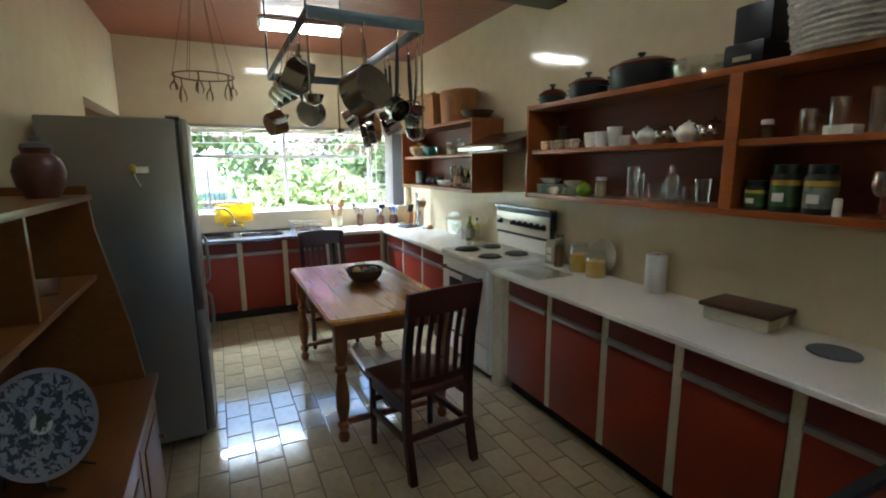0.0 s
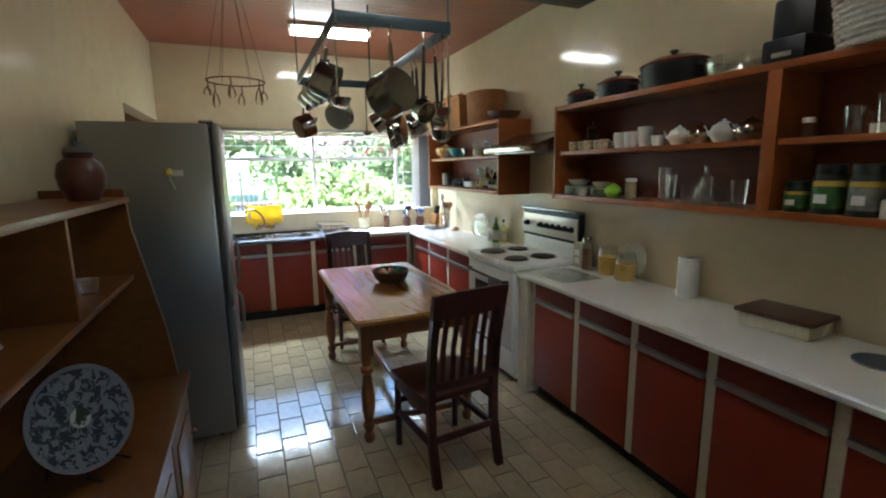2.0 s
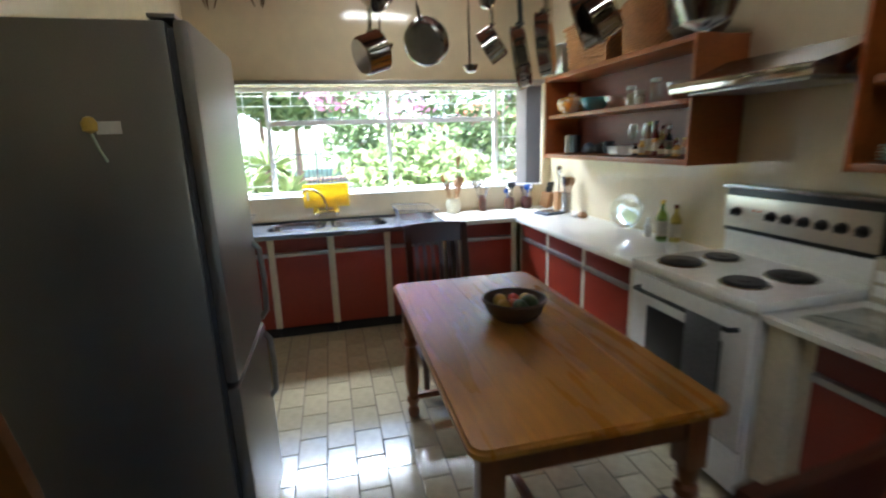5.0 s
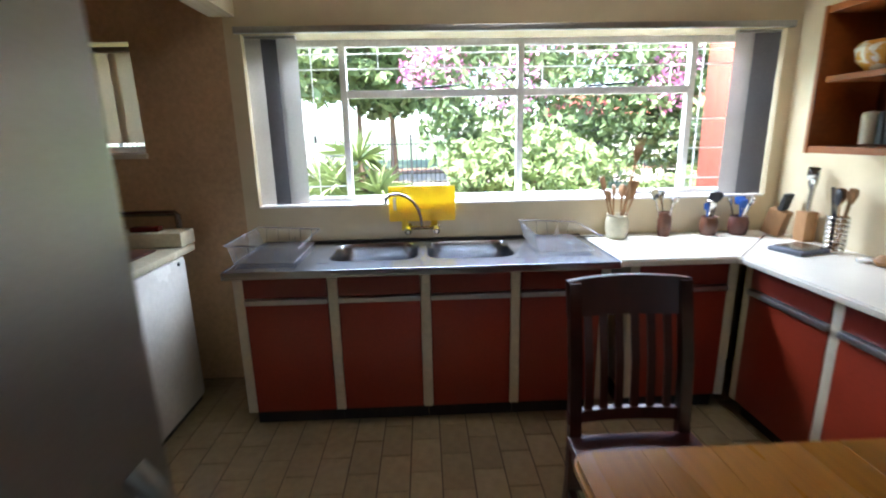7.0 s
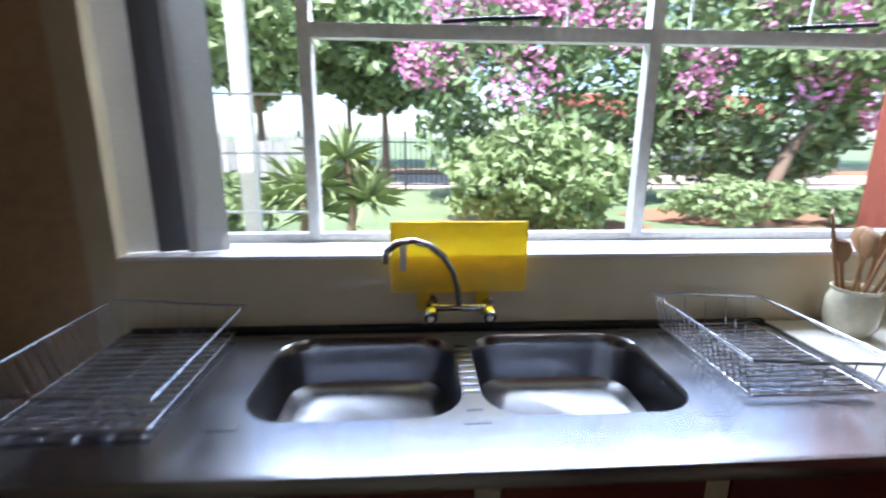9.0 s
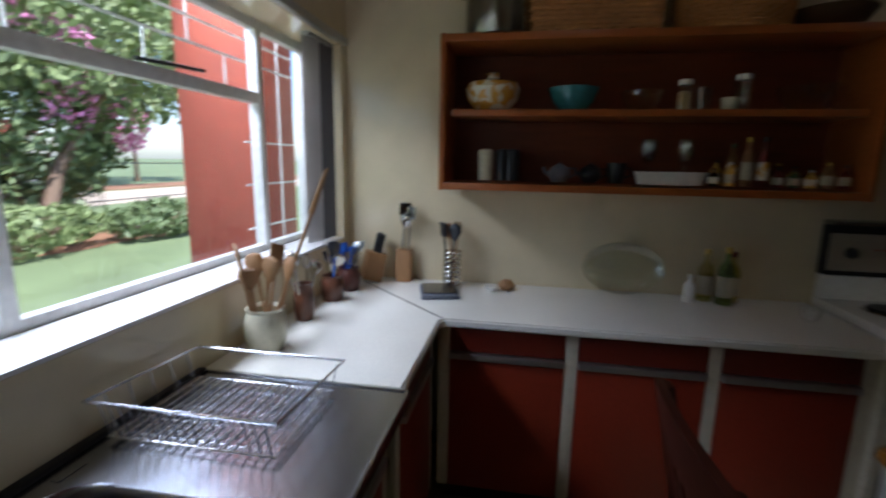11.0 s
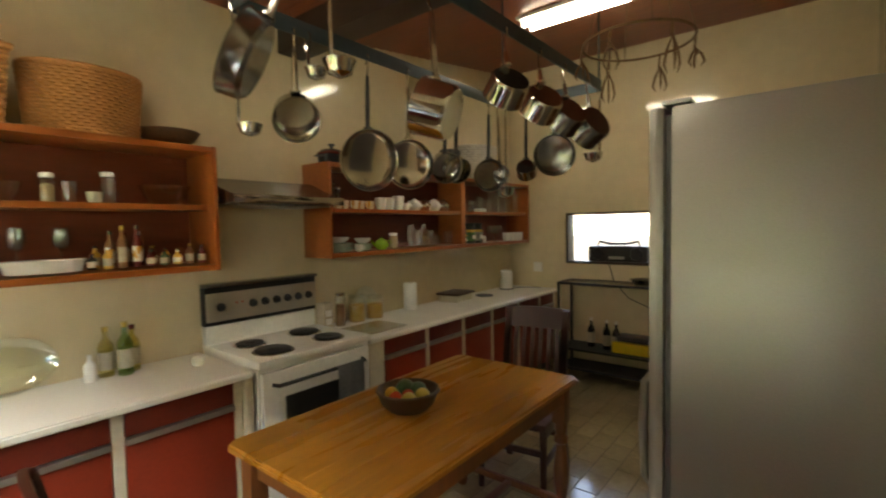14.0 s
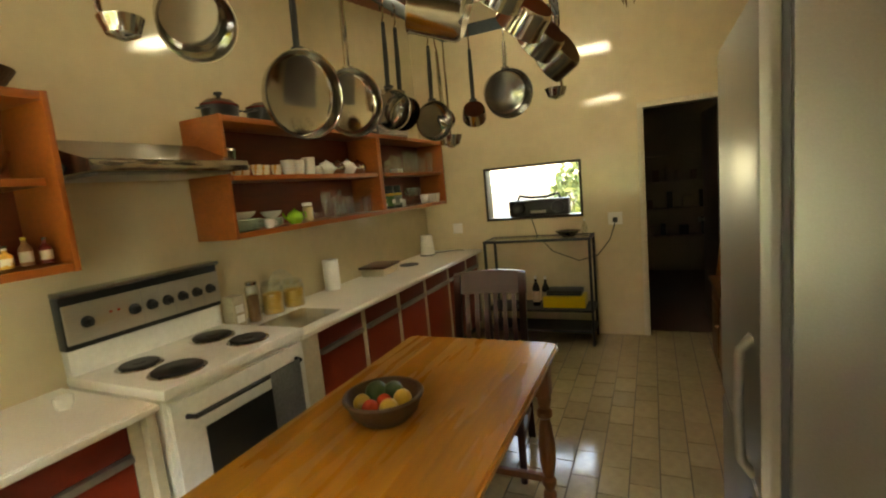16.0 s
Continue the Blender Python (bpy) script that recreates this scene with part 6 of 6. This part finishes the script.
def patch(name, cx, cy, rx, ry, z, mat, label, cat):
    bm = bmesh.new()
    rr = random.Random(int(cx * 10))
    bm.faces.new([bm.verts.new((cx + rx * math.cos(a * 0.13) * rr.uniform(0.92, 1.05), cy + ry * math.sin(a * 0.13) * rr.uniform(0.92, 1.05), z)) for a in range(48)])
    return structure(name, bm, mat, label, cat)


patch("soil_bed", 4.0, 14.0, 2.6, 1.5, GZ + 0.01, M_SOIL, "reddish soil bed under the shrubs", "soil")
patch("soil_bed", 10.0, 15.5, 3.5, 1.4, GZ + 0.012, M_SOIL, "reddish soil bed under the shrubs", "soil")
structure("driveway", bx(-40, 60, 21.0, 26.5, GZ, GZ + 0.012), M_DRIVE, "pale dusty driveway behind the fence", "driveway")
structure("verge", bx(-40, 60, 27.0, 30.0, GZ, GZ + 0.05), M_SOIL, "red earth bank beyond the driveway", "soil")


def leaves(name, centre, radii, n, size, mat, parent, seed, flat=1.0):
    """A crown of many small leaf blades with an uneven outline."""
    g = np.random.default_rng(seed)
    d = g.normal(size=(n, 3))
    d /= np.linalg.norm(d, axis=1)[:, None]
    lump = 1 + 0.22 * np.sin(5 * d[:, 0] + seed) * np.cos(4 * d[:, 1] + 2 * d[:, 2]) + 0.1 * np.sin(11 * d[:, 2] + 7 * d[:, 0])
    rad = g.uniform(0.45, 1.0, n) ** 0.4 * lump
    c = np.array(centre) + d * rad[:, None] * np.array(radii)
    u = g.normal(size=(n, 3))
    u /= np.linalg.norm(u, axis=1)[:, None]
    w = np.cross(u, g.normal(size=(n, 3)))
    w /= np.linalg.norm(w, axis=1)[:, None]
    s = size * g.uniform(0.6, 1.3, n)[:, None]
    p = np.stack([c - u * s, c + w * s * 0.45, c + u * s, c - w * s * 0.45], 1).reshape(-1, 3)
    me = bpy.data.meshes.new(name)
    me.from_pydata(p.tolist(), [], np.arange(4 * n).reshape(-1, 4).tolist())
    me.materials.append(mat)
    ob = new(name, me)
    ob.parent = parent
    if parent:
        ob.matrix_parent_inverse = parent.matrix_basis.inverted()
    return ob


def bush(x, y, rx, ry, h, n, size, mat, label, seed, flowers=None):
    b = thing("shrub", label, "shrub", pose(x, y, GZ))
    for k in range(5):
        a = k * 1.26
        part("stem", tb([(0.05 * math.cos(a), 0.05 * math.sin(a), 0), (0.3 * rx * math.cos(a), 0.3 * ry * math.sin(a), h * 0.4), (0.55 * rx * math.cos(a), 0.55 * ry * math.sin(a), h * 0.7)], [0.035, 0.025, 0.01], 6), M_BARK, b)
    leaves("crown", (x, y, GZ + h * 0.55), (rx, ry, h * 0.48), n, size, mat, b, seed)
    if flowers:
        g = random.Random(seed)
        for k in range(flowers):
            a, e = g.uniform(3.4, 6.0), g.uniform(-0.2, 1.2)
            leaves("blossom", (x + rx * 0.95 * math.cos(a) * math.cos(e), y + ry * math.sin(a) * math.cos(e), GZ + h * 0.55 + h * 0.48 * math.sin(e)), (rx * 0.24, ry * 0.24, h * 0.12), 200, size * 0.6, M_PINK, b, seed + k)
    return b


def tree(x, y, h, r, n, size, mat, label, seed, lean=0.0):
    t = thing("tree", label, "tree", pose(x, y, GZ))
    part("trunk", tb([(0, 0, 0), (lean * 0.3, 0.05, h * 0.25), (lean * 0.7, 0, h * 0.45), (lean, 0.1, h * 0.7)], [0.16, 0.13, 0.10, 0.05], 10), M_BARK, t)
    for k in range(5):
        a = 1.26 * k + seed
        part("limb", tb([(lean * 0.6, 0, h * 0.42), (lean * 0.8 + 0.4 * r * math.cos(a), 0.4 * r * math.sin(a), h * 0.6), (lean + 0.8 * r * math.cos(a), 0.8 * r * math.sin(a), h * 0.8)], [0.07, 0.05, 0.015], 8), M_BARK, t)
    leaves("crown", (x + lean, y, GZ + h * 0.75), (r, r, h * 0.3), n, size, mat, t, seed)
    return t


bush(4.1, 14.0, 1.7, 1.5, 1.85, 6500, 0.11, M_LEAF, "dense rounded green shrub on the lawn", 3)
bush(5.4, 18.0, 3.6, 2.0, 5.6, 9000, 0.15, M_LEAFDARK, "tall bougainvillea with magenta blossom", 8, 15)
bush(10.6, 17.0, 2.4, 1.8, 4.6, 6000, 0.14, M_LEAFDARK, "bougainvillea with magenta blossom", 5, 12)
bush(8.6, 14.5, 1.5, 0.8, 0.9, 1800, 0.09, M_LEAF, "low spreading green shrub", 6)
bush(11.0, 14.0, 1.2, 0.8, 0.8, 1500, 0.09, M_LEAFDARK, "low spreading green shrub", 16)
bush(-1.6, 13.0, 1.1, 0.9, 1.1, 2500, 0.10, M_LEAF, "low green shrub by the fence", 9)
bush(0.4, 9.3, 0.7, 0.5, 0.6, 1500, 0.06, M_LEAF, "small leafy plants below the window", 10)
for k, (x, y, h, r) in enumerate(((-7, 24, 9, 4.2), (-3.2, 21.8, 6.5, 3.0), (0.8, 23.5, 6.0, 2.8), (-1.5, 31, 11, 5), (4, 32, 12, 5.5), (10, 33, 11, 5.2), (16, 27, 9, 4.5), (23, 30, 11, 5.5), (-14, 27, 10, 5), (31, 33, 12, 6))):
    tree(x, y, h, r, 5000, 0.26, M_LEAF if k % 2 else M_LEAFDARK, "tall leafy garden tree", 20 + k)
tree(9.6, 15.5, 5.6, 2.2, 3500, 0.14, M_LEAF, "slender tree with a leaning pale trunk", 41, 1.8)
for n, (x, y, hh) in enumerate(((0.9, 12.3, 2.0), (0.1, 12.8, 1.4))):   # spiky palms
    yp = thing("yucca", "spiky yucca with long narrow leaves", "yucca", pose(x, y, GZ))
    part("trunk", tb([(0, 0, 0), (0.08, 0, hh * 0.3), (0.02, 0, hh * 0.7)], [0.08, 0.07, 0.06], 8), M_BARK, yp)
    g = random.Random(7 + n)
    for q, zc in ((0.0, hh * 0.7), (0.3, hh * 0.4), (-0.3, hh * 0.5)):
        bm = bmesh.new()
        for k in range(60):
            a, e, L = g.uniform(0, 6.28), g.uniform(-0.3, 1.4), g.uniform(0.5, 0.85)
            d = Vector((math.cos(a) * math.cos(e), math.sin(a) * math.cos(e), math.sin(e)))
            s = d.cross(Vector((0, 0, 1))).normalized() * 0.025
            o = Vector((q, 0, zc))
            m1, m2 = o + d * L * 0.55, o + d * L - Vector((0, 0, 0.18 * L))
            v = [bm.verts.new(w) for w in (o - s * 0.6, o + s * 0.6, m1 + s, m2, m1 - s)]
            bm.faces.new(v)
        part("leaf_rosette", bm, M_YUCCA, yp)
fn = thing("fence", "black iron palisade fence round the garden", "fence", pose(5, 20.3, GZ))
for z in (0.2, 1.5):
    part("rail", bx(-12, 26, 20.28, 20.31, GZ + z, GZ + z + 0.04), M_FENCE, fn, world_space=True)
for k in range(150):
    x = -8 + 0.16 * k
    part("picket", bx(x, x + 0.025, 20.312, 20.335, GZ, GZ + 1.75), M_FENCE, fn, world_space=True)
for k in range(8):
    x = -8 + 3.2 * k
    part("post", bx(x - 0.04, x + 0.04, 20.21, 20.278, GZ, GZ + 1.85), M_FENCE, fn, world_space=True)
wf = thing("wooden_fence", "weathered grey wooden plank fence beyond the yucca", "fence", pose(-4.5, 17.6, GZ))
for z in (0.4, 1.25):
    part("rail", bx(-9.0, -0.5, 17.63, 17.67, GZ + z, GZ + z + 0.08), M_OLDWOOD, wf, world_space=True)
rnd = random.Random(17)
for k in range(46):
    x, top = -9.0 + 0.185 * k, GZ + 1.6 + rnd.uniform(-0.04, 0.04)
    part("plank", bx(x, x + 0.165, 17.60, 17.628, GZ, top), M_OLDWOOD, wf, world_space=True)
hs = thing("house", "pale single-storey house beyond the driveway", "house", pose(20, 40, GZ))
part("wall", bx(12, 28, 38, 44, GZ, GZ + 3), M_HOUSE, hs, world_space=True)
bm = bmesh.new()
v = [bm.verts.new(p) for p in ((11.4, 37.4, GZ + 3), (28.6, 37.4, GZ + 3), (28.6, 44.6, GZ + 3), (11.4, 44.6, GZ + 3), (13, 41, GZ + 4.8), (27, 41, GZ + 4.8))]
for q in ((0, 1, 5, 4), (1, 2, 5), (2, 3, 4, 5), (3, 0, 4), (3, 2, 1, 0)):
    bm.faces.new([v[k] for k in q])
part("roof", bm, M_BRICK, hs, world_space=True)
for x in (14, 18, 22, 25.5):
    part("window", bx(x, x + 1.4, 37.95, 38.02, GZ + 1, GZ + 2.2), M_BLACK, hs, world_space=True)
pier = thing("brick_pier", "red painted brick pier beside the window", "pier", pose(4.6, 7.7, GZ))
part("pier", bx(4.36, 4.8, 7.45, 7.95, GZ, 3.3, 0.01), M_BRICK, pier, world_space=True)
part("downpipe", tb([(4.31, 7.42, GZ), (4.31, 7.42, 3.3)], 0.035, 12), M_WINFRAME, pier, "white downpipe", world_space=True)
pl = thing("pergola_post", "weathered white garden post outside the window", "post", pose(0.75, 8.8, GZ))
part("post", bx(-0.05, 0.05, -0.05, 0.05, 0, 2.6, 0.008), M_WINFRAME, pl)
part("cap", bx(-0.07, 0.07, -0.07, 0.07, 2.6, 2.65, 0.006), M_WINFRAME, pl)
# seen through the hatch
structure("patio", bx(2.4, 9, -8, YS - 0.17, GZ, -0.02), M_DRIVE, "pale paved patio behind the hatch", "patio")
structure("patio_wall", bx(2.4, 9, -5.2, -5.0, GZ, 1.35), M_HOUSE, "pale plastered wall behind the patio", "wall")
bush(2.9, -4.3, 1.1, 0.4, 2.2, 2500, 0.10, M_LEAF, "green shrub before the patio wall", 31)

# ---- floor tiles ----
TW, TL, J = 0.147, 0.24, 0.006
bm = bx(J / 2, TW - J / 2, J / 2, TL - J / 2, -0.0058, 0.0, 0.0025)
tile_mesh = mesh_of("tile", bm, M_TILE)
tile_mesh.polygons.foreach_set("use_smooth", [False] * len(tile_mesh.polygons))
rest = bmesh.new()
col, count = 0, 0
x = -0.87
while x + TW < XE:
    y = YS - 0.15 - (TL / 2 if col % 2 else 0)
    while y < YN - 0.02:
        ylo, yhi = max(y, YS - 0.16), min(y + TL, YN)
        hidden = x > 3.72 or y > 6.35 or (x < 0.84 and y + TL < 4.84) or (x + TW < 1.5 and 1.25 < y < 3.1)
        whole = yhi - ylo > TL - 0.001
        if yhi - ylo > 0.03 and not (x < 0.84 and yhi < 4.84):
            if whole and not hidden and x > 1.5 and y > 1.9 and count < 300:
                t = new("tile", tile_mesh)
                t.location = (x, y, 0)
                t.parent = floor
                count += 1
            else:
                box(rest, x + J / 2, x + TW - J / 2, ylo + J / 2, yhi - J / 2, -0.0058, 0.0)
        y += TL
    x += TW
    col += 1
tagged(part("tile_field", rest, M_TILE, floor, "outer cream floor tiles"), kind="stuff")
